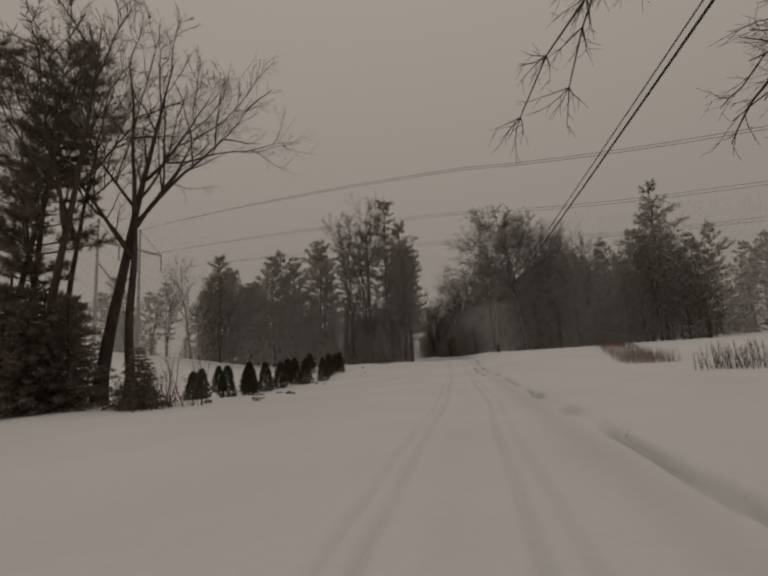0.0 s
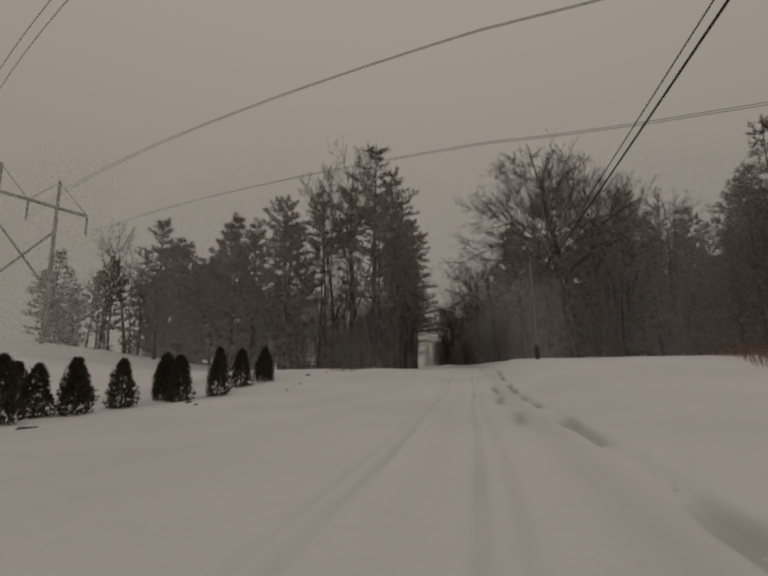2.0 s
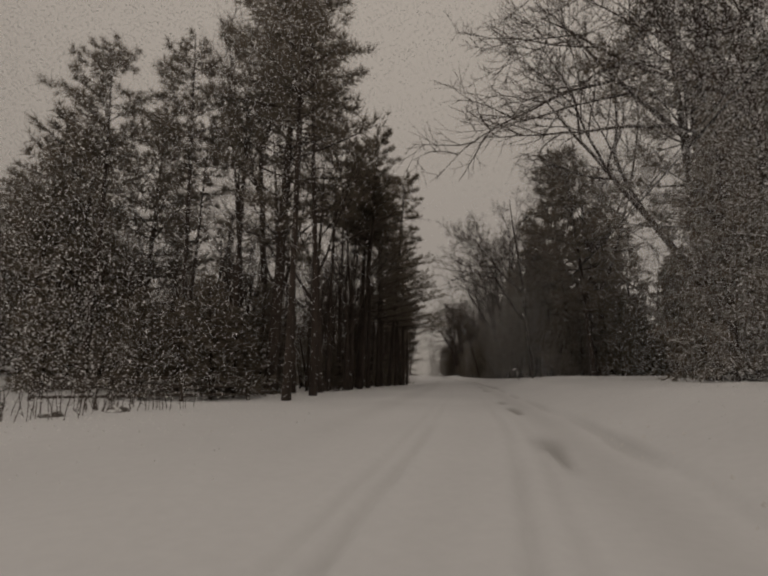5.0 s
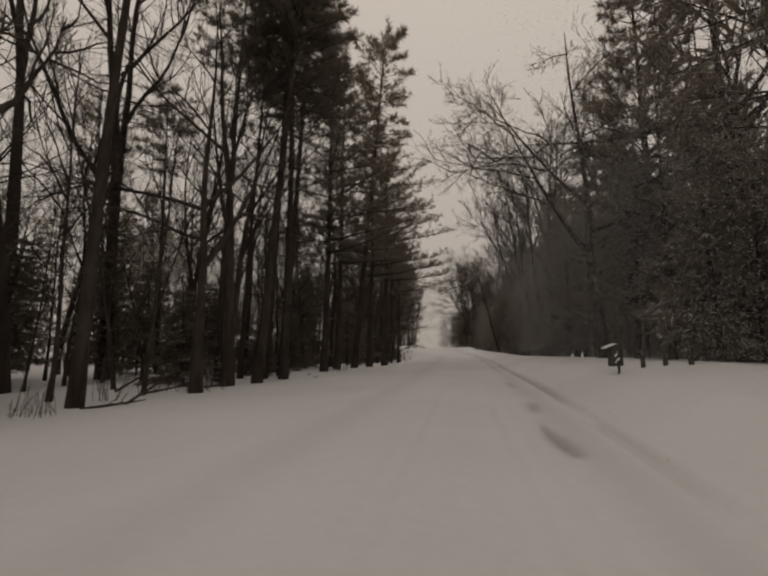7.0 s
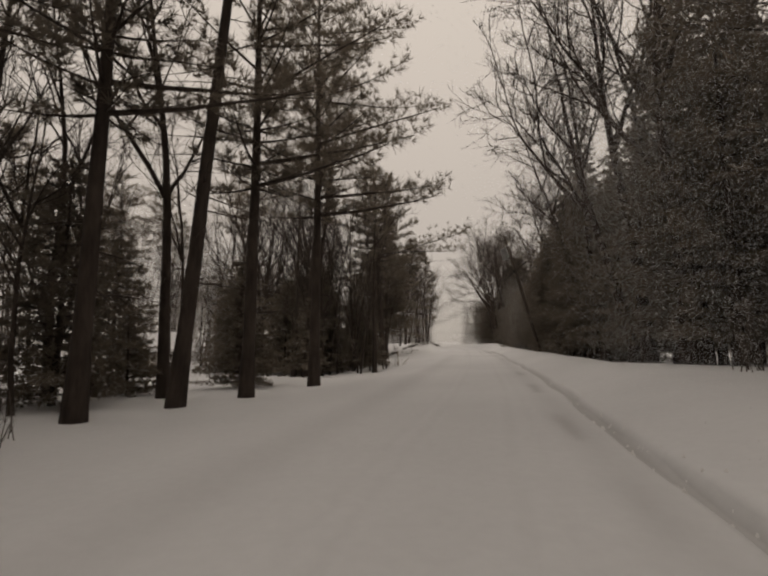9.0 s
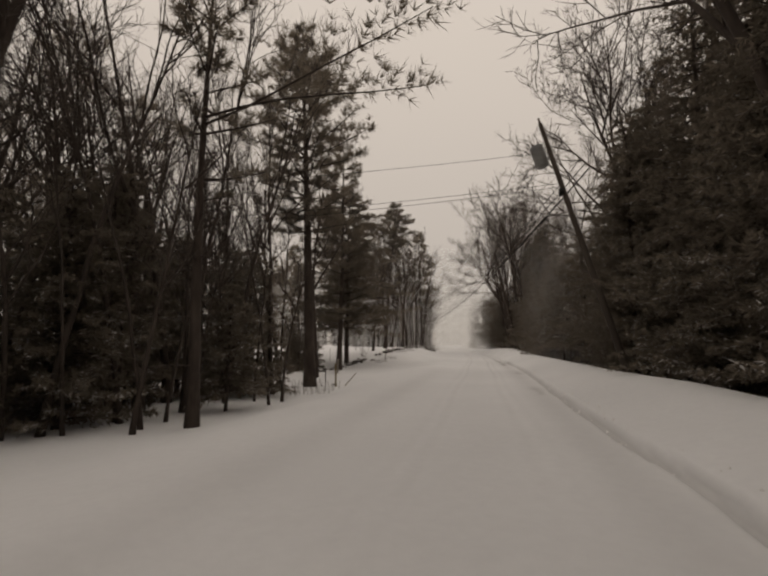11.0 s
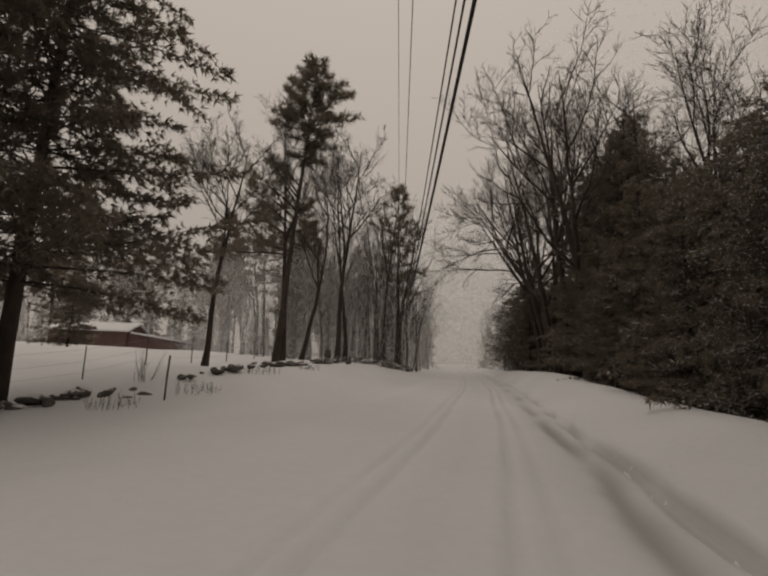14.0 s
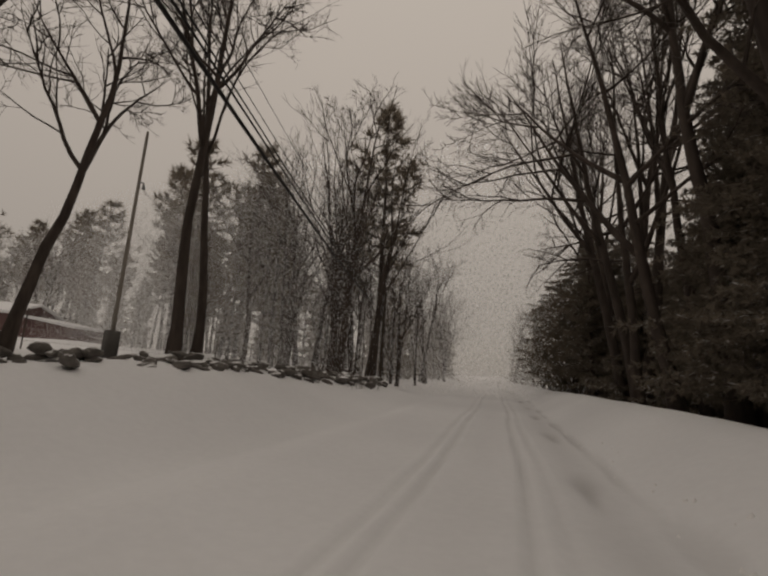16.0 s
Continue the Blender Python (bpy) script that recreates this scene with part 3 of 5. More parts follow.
pine_high = [pine(23, 0.15, 0.62, 3.0, WOODS, PINE_LABEL, whorls=10, per=5, tufts=12, stubs=30, size=0.55, gaps=0.25, needles=9, width=0.06), pine(21, 0.16, 0.68, 2.6, WOODS, PINE_LABEL, whorls=9, per=5, tufts=12, stubs=30, size=0.55, gaps=0.25, needles=9, width=0.06)]
pine_far = [pine(22, 0.20, 0.40, 3.6, WOODS, PINE_LABEL, whorls=12, per=5, tufts=7, stubs=8, size=0.95), pine(20, 0.20, 0.25, 4.0, WOODS, PINE_LABEL, whorls=13, per=5, tufts=7, stubs=6, size=0.95)]
pine_full = [pine(20, 0.24, 0.08, 4.4, WOODS, "full white pine with dark boughs nearly to the ground", whorls=22, per=6, tufts=11, stubs=0, size=0.75, needles=7, width=0.09)]
HEM_LABEL = "dense dark hemlock with drooping sprays and caught snow"
SPRAY = dict(fill=40, size=0.21, needles=6, width=0.17)
hem = [hemlock(10, 0.14, 2.6, WOODS, HEM_LABEL, base=0.17, bole=0.48, **SPRAY), hemlock(8, 0.11, 2.4, WOODS, HEM_LABEL, bole=0.55, **SPRAY), hemlock(11, 0.15, 2.7, WOODS, HEM_LABEL, base=0.18, bole=0.46, **SPRAY),
       hemlock(13, 0.17, 4.9, WOODS, "layered conifer with bare lower trunk and snowy sprays", layers=26, per=7, fill=120, base=0.20, size=0.19, needles=8, width=0.15, bole=0.48)]
hem_tall = [hemlock(16, 0.20, 3.2, WOODS, HEM_LABEL, layers=32, base=0.08, bole=0.5, **SPRAY), hemlock(14, 0.17, 3.0, WOODS, HEM_LABEL, layers=30, base=0.08, bole=0.5, **SPRAY)]
hem_far = [hemlock(11, 0.15, 2.9, WOODS, HEM_LABEL, layers=18, per=6, fill=11, size=0.55, base=0.06, name="conifer_tree"), hemlock(14, 0.16, 3.2, WOODS, HEM_LABEL, layers=20, per=6, fill=11, size=0.6, base=0.06, name="conifer_tree")]
young = [hemlock(4.5, 0.06, 1.6, WOODS, "young dark conifer among the trunks", layers=16, per=6, fill=26, size=0.2, needles=6, width=0.17, name="young_conifer"), hemlock(6, 0.08, 1.9, WOODS, "young dark conifer among the trunks", layers=18, per=6, fill=26, size=0.22, needles=6, width=0.17, base=0.15, name="young_conifer")]
FIRST = {}


def put(kind, s, u, scale=1.0, turn=None, lean=(0.0, 0.0), sink=0.08):
    """Stands a tree of that kind in the plan: the first time the tree itself, then copies."""
    m = at(s, u, rnd(0, 360) if turn is None else turn, scale, sink, lean)
    if kind.name in FIRST:
        return copy_thing(kind, m @ Matrix.Scale(1 / FIRST[kind.name], 4))
    FIRST[kind.name] = scale
    kind.matrix_basis = m
    return kind


def off_drive(s, u):
    """False on the narrow drive that leads to the shed, and round the shed."""
    k = min(1.0, max(0.0, ((s - 127) * 22 - (u + 8) * 26) / (22 ** 2 + 26 ** 2)))
    if s < 133.2 and s > 127 or (127 < s < 137 and u < -12.8):
        return u > 0
    return math.hypot(s - 127 - 22 * k, u + 8 + 26 * k) > (0.9 + 0.9 * k if k < 0.86 else 4.8)


def scatter(kinds, count, s_span, u_span, apart=1.6, size=(0.8, 1.15), taken=[], keep=None):
    for _ in range(count):
        for _try in range(12):
            s, u = rnd(*s_span), rnd(*u_span)
            if (keep and not keep(s, u)) or not off_drive(s, u):
                continue
            if all((s - a) ** 2 + (u - b) ** 2 > apart ** 2 for a, b in taken):
                taken.append((s, u))
                put(random.choice(kinds), s, u, rnd(*size), lean=(rnd(-2, 2), rnd(-2, 2)))
                break

# trees that stand singly, where the road passes them
random.seed(21)
put(forked, 25.9, -22.6, 1.25, turn=60, lean=(0, 0.5))
put(crooked[0], 26.6, -21.0, 1.34, turn=20, lean=(0, 6))
put(bare_near[5], 22.4, -23.0, 1.9, turn=20, lean=(0, 5))
put(pine_near[0], 23, -27, 1.1, lean=(0, 9))
put(pine_deep, 24.5, -26.5, 1.0, lean=(0, 5), turn=140)
put(pine_near[1], 21.5, -30, 1.0, lean=(0, 6))
put(pine_near[2], 29, -33, 0.9)
put(bare_near[2], 27, -27, 1.7)
put(bare_near[2], 29.5, -30, 1.6)
for s, u, k in ((21.5, -20.6, 0.8), (22.6, -23.2, 0.95), (20.8, -23.9, 0.9), (23, -26.5, 0.95), (21, -27.5, 0.95), (20.2, -21.8, 0.75), (25.5, -24.5, 0.9)):
    put(hem[1], s, u, k)
put(young[0], 22.0, -17.0, 0.75)
put(young[0], 21.0, -15.8, 0.6)
put(pine_tall[0], 87.8, -12.2, 1.13, lean=(0, 2))
put(pine_near[1], 89, -15.5, 1.15)
put(pine_full[0], 95, -27, 1.3)
put(pine_full[0], 98, -38, 1.25)
put(pine_full[0], 100, -44, 0.95)
put(pine_near[0], 88.5, -19, 1.2)
put(pine_near[2], 86, -24, 1.2)
put(pine_full[0], 92.5, -31.5, 1.2)
put(pine_full[0], 103, -50, 1.15)
put(pine_full[0], 109.6, -57, 1.2)
put(pine_tall[0], 84.0, 10.9, 0.84)
put(pine_deep, 115, 12.4, 1.36, turn=50)
put(pine_full[0], 101.5, 45.9, 1.5)
put(pine_full[0], 96, 25, 0.95)
put(pine_tall[0], 85.5, 38, 1.0)
for s, u, k in ((80.5, -8.2, .9), (93.4, -10.2, .9), (102.3, -9.6, 1), (104.3, -9.2, 1.05), (104.4, -10.3, 1),
                (106.8, -10.4, 1.05), (109.7, -11.5, .95), (118, -9.0, 1.1)):
    put(random.choice(pine_near), s, u, k * 1.12, lean=(rnd(-2, 2), rnd(0.5, 4.5)))
put(pine_over[0], 111.3, -9.4, 0.98, turn=-20)
put(pine_over[0], 115.2, -9.6, 1.0, turn=25)
put(pine_over[0], 121, -8.4, 1.0, turn=0)
put(pine_over[0], 126.5, -8.0, 1.06, turn=14)
put(pine_high[0], 84.2, -8.2, 1.15, turn=30)
put(pine_high[1], 88.8, -11.1, 1.2)
scatter(thin + bare_far, 16, (96, 114), (-32, -14), 1.8, (0.9, 1.15))
put(bare_near[0], 89.6, -9.6, 1.2, turn=110)
put(bare_near[4], 98.0, -9.8, 1.1, turn=300)
put(bare_near[1], 101.0, -10.2, 1.0)
put(bare_near[5], 93.5, 18.6, 2.5, turn=150, lean=(0, -24))
for s, u, k in ((113, 24, 0.95), (116, 27, 1.0), (119, 26, 1.05), (115, 30, 0.9), (121, 31, 1.1), (122, 22, 1.1)):
    put(random.choice(hem_far), s, u, k * 1.35)
put(bare_near[4], 84.5, 12.6, 1.95, turn=140, lean=(0, -5))
put(bare_near[4], 81.0, 13.6, 2.0, turn=20, lean=(0, -7))
put(bare_near[4], 108.0, 14.2, 2.0, turn=250, lean=(0, -4))
put(bare_near[2], 96, -16, 2.4)
put(bare_near[3], 99, -20, 2.5)
put(bare_near[0], 103, -18, 1.9)
put(bare_near[4], 111.4, 7.4, 1.5, turn=60, lean=(0, -2))
put(bare_near[5], 151.5, 8.3, 1.6, turn=160, lean=(0, -6))
put(bare_near[5], 153.4, 9.0, 1.5, turn=70, lean=(0, -9))
put(bare_near[4], 157.6, 9.9, 1.3, turn=60, lean=(0, -3))
for s, u, k in ((141.5, -12.5, 0.9), (143.5, -14.0, 0.95), (146.0, -15.5, 0.9), (139.5, -11.9, 0.8)):
    put(hem[0], s, u, k)
put(bare_near[0], 125, 7.4, 1.6, turn=60)
put(bare_near[1], 130.5, 7.4, 1.4, turn=20)
put(bare_near[5], 139.5, 7.4, 1.6, turn=200, lean=(0, -4))
for s, u, k in ((88, 15.5, 2.0), (90, 24, 1.8), (79, 12, 1.9), (81, 15, 1.9), (86, 20, 1.9), (108, 12, 1.9), (136, 7.2, 1.8), (122, 10, 1.8)):
    put(random.choice((bare_near[2], bare_near[3], bare_near[5])), s, u, k)
for s, u in ((134.9, -12.6), (135.5, -12.0), (136.4, -11.6), (138.5, -11.3), (140.8, -11.0), (143.5, -10.8), (146, -10.7), (148.5, -12.5), (150, -10.5), (152.1, -11.9), (152.7, -11.3), (156, -13), (156, -16.7), (153, -19), (158, -20)):
    put(random.choice((bare_near[2], bare_near[3], thin[0], thin[2]) if s < 147 else (thin[0], thin[2])), s, u, rnd(1.3, 1.65))
put(pine_over[1], 140.5, -8.3, 1.0, turn=0)
put(pine_big, 155.1, -10.5, 1.0)
put(pine_deep, 166.5, -12.2, 1.0)
put(hem[3], 170.8, -12.7, 1.33)
put(hem[1], 196, -37, 1.0)
put(thin[1], 168.1, -17.0, 0.8)
put(young[1], 165.7, -16.2, 0.8)
put(thin[0], 166.4, -15.4, 0.8)
put(young[0], 167.8, -15.2, 0.8)
put(bare_near[5], 178.7, -11.8, 0.92, turn=40)
put(pine_side, 185.3, -11.6, 0.95, turn=0, lean=(0, 3.5))
put(bare_near[2], 186.4, -11.7, 1.2, lean=(-1, 5))
put(crooked[1], 188.4, -11.25, 1.0, turn=90, lean=(0, 4))
put(bare_near[0], 207, -9.6, 1.3, turn=40)
put(pine_deep, 212, -17, 0.62, turn=80)
put(pine_deep, 214, -22, 0.60, turn=200)
put(pine_deep, 208, -21, 0.50, turn=310)
put(bare_near[5], 193, -10.3, 1.4, turn=10)
put(bare_near[3], 193.5, -9.8, 1.25, turn=100)
scatter(bare_far, 13, (206, 222), (-18, -8.4), 2.0, (0.95, 1.25))
scatter(bare_far + pine_far, 14, (210, 228), (-30, -8.6), 2.2, (0.85, 1.1))
put(thin[2], 169.7, 7.0, 1.6, lean=(0, -3))
put(bare_near[4], 199.5, 6.4, 1.5, turn=20, lean=(0, -8))
put(bare_near[4], 204.5, 6.4, 1.45, turn=200, lean=(0, -5))
put(bare_near[5], 196, 6.8, 2.0, turn=75, lean=(0, -11))
put(bare_near[0], 192, 7.4, 1.6, turn=210, lean=(0, -7))
put(bare_near[5], 128.5, 7.2, 2.0, turn=100, lean=(0, -8))
for s, u, k in ((208, 6.6, 1.5), (202, 8.2, 1.6), (194, 9, 1.5), (206, 6.8, 1.5), (189, 10.5, 1.4), (183, 12, 1.3), (211, 7.5, 1.5), (217, 7.0, 1.5)):
    put(random.choice(bare_near[:4]), s, u, k)
right_start = put(bare_near[4], 7.5, 9.5, 1.3, turn=190)

# the woods behind them
def right_woods(s, u):
    """The right-hand woods stand back from the road in a bay between s 80 and 100."""
    return u > 0.72 * (s - 72) + 1.5 or (s > 98 and u < 0.40 * (s - 72))


random.seed(31)
scatter(pine_high + thin + thin + bare_far, 44, (97, 152), (-30, -11.5), 2.2, (0.9, 1.25))
scatter(thin + young, 14, (82, 97), (-30, -11.5), 2.2, (0.8, 1.0))
scatter(thin + thin + pine_high, 18, (88, 106), (-26, -11), 1.5, (0.85, 1.1))
scatter(young + hem[1:2], 9, (91, 110), (-22, -11.5), 1.6, (0.75, 1.1))
scatter(thin + young, 14, (103, 122), (-22, -11), 1.3, (0.9, 1.2))
scatter(thin + bare_far, 13, (137.5, 150), (-20, -10.8), 1.2, (1.0, 1.3))
scatter(bare_far, 12, (160, 172), (-34, -17), 1.8, (0.8, 1.0))
scatter(young + hem[1:2], 16, (80, 150), (-22, -11.5), 1.9, (0.7, 1.15))
scatter(bare_far + thin + thin, 25, (133, 162), (-36, -11), 1.5, (1.0, 1.3))
scatter(thin, 15, (133, 150), (-14, -8.6), 0.8, (0.7, 1.1), keep=lambda s, u: s > 138 or u < -11)
scatter(young, 12, (133, 146), (-15, -9.5), 1.4, (0.8, 1.2), keep=lambda s, u: s > 138 or u < -11)
scatter(hem[1:2], 5, (136, 148), (-22, -12), 1.4, (0.85, 1.15))
scatter(bare_far + thin + thin + pine_high, 76, (152, 190), (-75, -20), 2.0, (1.0, 1.35), keep=lambda s, u: s < 160 + (-u - 20) * 0.55)
scatter(young + hem_far, 16, (156, 172), (-40, -15), 2.2, (0.6, 0.9), keep=lambda s, u: s < 166 or u > -19)
scatter(pine_far + hem_far, 34, (86, 140), (-95, -30), 3.2, (0.85, 1.15), keep=lambda s, u: s > 82 + (-u - 30) * 0.50)
scatter(bare_far, 14, (92, 140), (-95, -20), 3.0, (1.2, 1.5), keep=lambda s, u: s > 84 + max(0, -u - 30) * 0.50)
scatter(hem_far + pine_far, 40, (78, 120), (9, 34), 2.2, (0.8, 1.05), keep=right_woods)
scatter(hem + young, 11, (79, 118), (8.5, 16), 2.0, (0.7, 1.0), keep=right_woods)
scatter(bare_far, 16, (80, 124), (10, 36), 2.4, (1.1, 1.35), keep=right_woods)
scatter(hem_far + bare_far, 16, (116, 135), (19, 44), 3, (0.7, 0.95))
scatter(hem_far + pine_full, 22, (78, 92), (11, 44), 2.4, (0.7, 1.0), keep=right_woods)
scatter(hem_tall, 22, (119, 150), (7.4, 13), 2.0, (0.9, 1.1))
scatter(hem[:3], 16, (122, 148), (6.8, 10.5), 1.5, (0.8, 1.0))
scatter(hem[:3], 46, (147, 187), (6.2, 10.2), 1.2, (0.76, 0.96))
scatter(hem_tall, 14, (182, 200), (7.6, 10.5), 1.2, (0.95, 1.15))
scatter(hem[:2] + young, 15, (98, 116), (10.5, 24), 1.8, (0.7, 0.95))
scatter(hem_tall + hem, 30, (184, 212), (7.2, 12), 1.4, (0.8, 1.1))
scatter(hem_far + bare_far, 18, (122, 148), (11, 26), 2.4, (0.9, 1.25))
scatter(hem_far, 16, (150, 192), (10, 16), 1.8, (0.65, 0.85))
scatter(bare_far + thin, 14, (150, 215), (11, 26), 2.4, (0.65, 0.85))
scatter(bare_far + thin, 22, (150, 196), (7.2, 11), 1.0, (0.62, 0.85))
scatter(hem_far, 14, (192, 215), (11, 26), 2.4, (0.8, 1.1))
scatter(hem, 30, (208, 246), (5.8, 10), 1.5, (0.85, 1.1))
scatter(hem_far + bare_far, 46, (208, 300), (6.8, 24), 2.4, (0.85, 1.25))
scatter(bare_far, 12, (216, 238), (-24, -7.6), 1.9, (0.8, 1.0))
scatter(bare_far + hem_far, 44, (236, 300), (-24, -7.6), 2.2, (0.9, 1.25))
scatter(bare_far + pine_far, 16, (216, 240), (-34, -12), 2.2, (0.75, 1.0), keep=lambda s, u: s > 211 + (-u - 12) * 0.5)
scatter(bare_far + thin + thin, 24, (163, 175), (-46, -25), 1.7, (0.8, 1.1))
scatter(young + hem[1:2], 6, (131, 148), (-16, -10.5), 1.3, (0.7, 1.0))
scatter(hem[1:2], 5, (138, 150), (-16, -11), 1.3, (0.75, 1.0))
scatter(hem_tall, 6, (140, 149), (6.6, 8.5), 1.1, (0.75, 0.95))
scatter(hem_tall, 6, (149, 152.5), (6.5, 8.8), 0.8, (0.75, 0.9))
scatter(bare_far + thin + pine_far, 52, (214, 262), (-100, -22), 3.5, (0.9, 1.15), keep=lambda s, u: s > 224 or u > -30)
scatter(hem_far + hem_far + pine_far + bare_far, 44, (222, 262), (-90, -20), 2.6, (0.6, 0.85))
scatter(hem_far + pine_far, 26, (90, 125), (36, 90), 4.0, (0.9, 1.2))

for s, u, k in ((187.2, 7.6, 0.85), (189.0, 7.0, 0.9), (190.6, 8.0, 0.95), (192.4, 7.2, 0.9), (194.2, 7.9, 0.95), (196.2, 7.3, 0.9)):
    put(hem[0], s, u, k, turn=s * 71 % 360)

# ---------------------------------------------------------------- the limb that hangs over the road at the start
hang = Tubes()
for k, (tip, start) in enumerate((((13.2, 1.5, 8.2), (8.6, 8.0, 12.5)), ((14.0, 3.0, 9.2), (8.8, 7.6, 13.0)))):
    a, b = Vector((*plan(start[0], start[1]), start[2])), Vector((*plan(tip[0], tip[1]), tip[2]))
    pts = [a.lerp(b, i / 8) + Vector((rnd(-.25, .25), rnd(-.25, .25), 1.3 * math.sin(math.pi * i / 8) + rnd(-.2, .2))) for i in range(9)]
    hang.tube(pts, [0.07 * (1 - i / 9.5) + 0.006 for i in range(9)], 6, False)
    for i in range(3, 9):
        for _ in range(5):
            q = bent(pts[i], side_way(b - a, rnd(0.5, 1.3)) + Vector((0, 0, -0.35)), rnd(0.7, 1.7), 4, 0.25, 0.02)
            hang.tube(q, [0.018, 0.014, 0.010, 0.007, 0.003], 4, False)
            for _t in range(3):
                hang.tube(bent(random.choice(q[1:4]), side_way(q[4] - q[0], 0.8), rnd(0.25, 0.6), 2, 0.25), [0.008, 0.006, 0.003], 3, False)
hanging = new("limb", hang.mesh("limb", BARK))
hanging.parent = right_start
hanging.matrix_parent_inverse = right_start.matrix_basis.inverted()
tagged(hanging, "drooping crooked limb over the road")

# ---------------------------------------------------------------- cedar shrubs, rocks and brush of the first clearing
random.seed(41)
shrub_kinds = [arborvitae(3.1, 1.75, "cedar row", "dark conical arborvitae shrub standing in snow") for _ in range(3)] + [arborvitae(2.7, 1.9, "cedar row", "squat dark arborvitae shrub standing in snow")]
for s, u, k in ((41.8, -22.5, 1.0), (44.4, -21.5, 1.08), (40.4, -24.3, 0.95), (48.6, -21.5, 1.05), (51.4, -20.9, 1.0), (53.7, -18.6, 1.0), (53.3, -25.7, 0.95), (57.1, -22.1, 0.95), (55.4, -16.9, 0.9),
                (59.1, -17.1, 0.95), (61.4, -16.2, 0.9), (54.6, -20.2, 1.05), (60.0, -22.9, 0.95), (62.0, -20.5, 0.95), (38.4, -23.9, 1.0), (51.0, -28.2, 1.0), (63.2, -17.2, 0.85), (47.3, -22.6, 0.95)):
    put(random.choice(shrub_kinds), s, u, k, sink=0.03)


def rock(size, seed):
    """A worn fieldstone: a lumpy, slightly flattened block with snow on its top."""
    bm = bmesh.new()
    bmesh.ops.create_icosphere(bm, subdivisions=2, radius=0.5)
    for v in bm.verts:
        n = noise.noise(v.co * 1.7 + Vector((seed * 7.3, 0, 0)))
        v.co *= 1 + 0.55 * n
        v.co = Vector((v.co.x * size[0], v.co.y * size[1], v.co.z * size[2]))
    me = bpy.data.meshes.new("rock")
    bm.to_mesh(me)
    bm.free()
    me.materials.append(STONE)
    return me


rock_meshes = [rock((rnd(0.5, 0.9), rnd(0.4, 0.7), rnd(0.28, 0.42)), i) for i in range(8)]
for i, (s, u, k) in enumerate(((24.4, -14.4, 1.0), (24.6, -11.7, 0.8), (31.7, -14.8, 1.1), (31.3, -12.2, 0.9), (32.9, -13.1, 1.0), (26.2, -12.4, 0.9), (40.0, -18.8, 1.2), (42.5, -17.5, 0.8),
                             (52.2, -16.8, 0.9), (59.4, -12.5, 0.6), (56.6, -12.4, 0.5), (50.9, -15.6, 0.5), (64, -13.5, 0.6), (67, -11.2, 0.8), (68.6, -10.2, 0.9), (70, -9.6, 0.7), (71.5, -9.2, 0.8), (66, -12.4, 0.6),
                             (105.8, -8.1, 0.5), (108, -9.2, 0.4), (98.5, -10.2, 0.5), (152, -13.6, 0.6), (156, -9.2, 0.45))):
    r = new("field_rock", rock_meshes[i % 8])
    r.matrix_basis = at(s, u, rnd(0, 360), k, 0.02)
    tagged(r, "dark fieldstone half buried in snow", "rock", "scattered rocks")

brush = [thicket(1.6, 26, 1.0, "roadside brush", "low bare brush poking through snow"), thicket(2.8, 14, 0.7, "roadside brush", "bent bare saplings poking through snow", slant=0.5),
         thicket(0.8, 40, 1.4, "roadside brush", "sparse dead weed stems poking through snow", twigs=2, slant=0.25)]
for k, s, u, z in ((0, 20.5, -15.4, 1.15), (0, 21.5, -16.8, 1.1), (1, 22.2, -13.8, 0.9), (1, 22.0, -15.2, 1.0), (0, 23.0, -18.4, 1.2), (2, 66.5, -11, 1.0), (2, 69.5, -9.8, 1), (1, 72, -10.5, 0.8), (2, 73, -9.5, 1),
                   (0, 26, 11.5, 0.8), (1, 27.3, 12.6, 0.5), (0, 25.2, 12.9, 0.9), (0, 26.6, 13.4, 0.9), (1, 25.8, 12.2, 0.45), (2, 99, -10.8, 1), (2, 171.5, -9.6, 0.5), (2, 174.5, -9.2, 0.55), (2, 177.5, -8.4, 0.5), (2, 181, -8.0, 0.45), (1, 175.5, -12.2, 0.45), (2, 197, -7.2, 0.9), (2, 201, -6.6, 0.9),
                   (2, 150.5, -8.6, 1), (0, 92, -9.8, 0.5), (1, 95, -10.8, 0.5), (0, 112.5, -9, 0.8), (1, 119.5, 6.6, 0.9), (0, 160.5, 6.6, 1), (1, 172, 6.2, 1), (0, 182, 6.4, 1), (1, 191, 6.8, 1), (1, 153, 6.4, 1)):
    put(brush[k], s, u, z, sink=0.02)

# reddish dry stems along the far side of the clearing
random.seed(43)
stems = Tubes()
for _ in range(1500):
    k = random.random()
    s, u = 38 + 30 * k + rnd(-1, 1), 13.5 + 7 * k + rnd(-1.6, 2.2)
    p = spot(s, u, -0.03)
    h = rnd(0.5, 1.25)
    stems.tube([p, p + Vector((rnd(-.08, .08), rnd(-.08, .08), h * 0.6)), p + Vector((rnd(-.2, .2), rnd(-.2, .2), h))], [0.011, 0.008, 0.003], 3, False)
tagged(new("dry_reeds", stems.mesh("dry_reeds", DRY)), "band of reddish dry weed stems in snow", "weeds", kind="stuff")

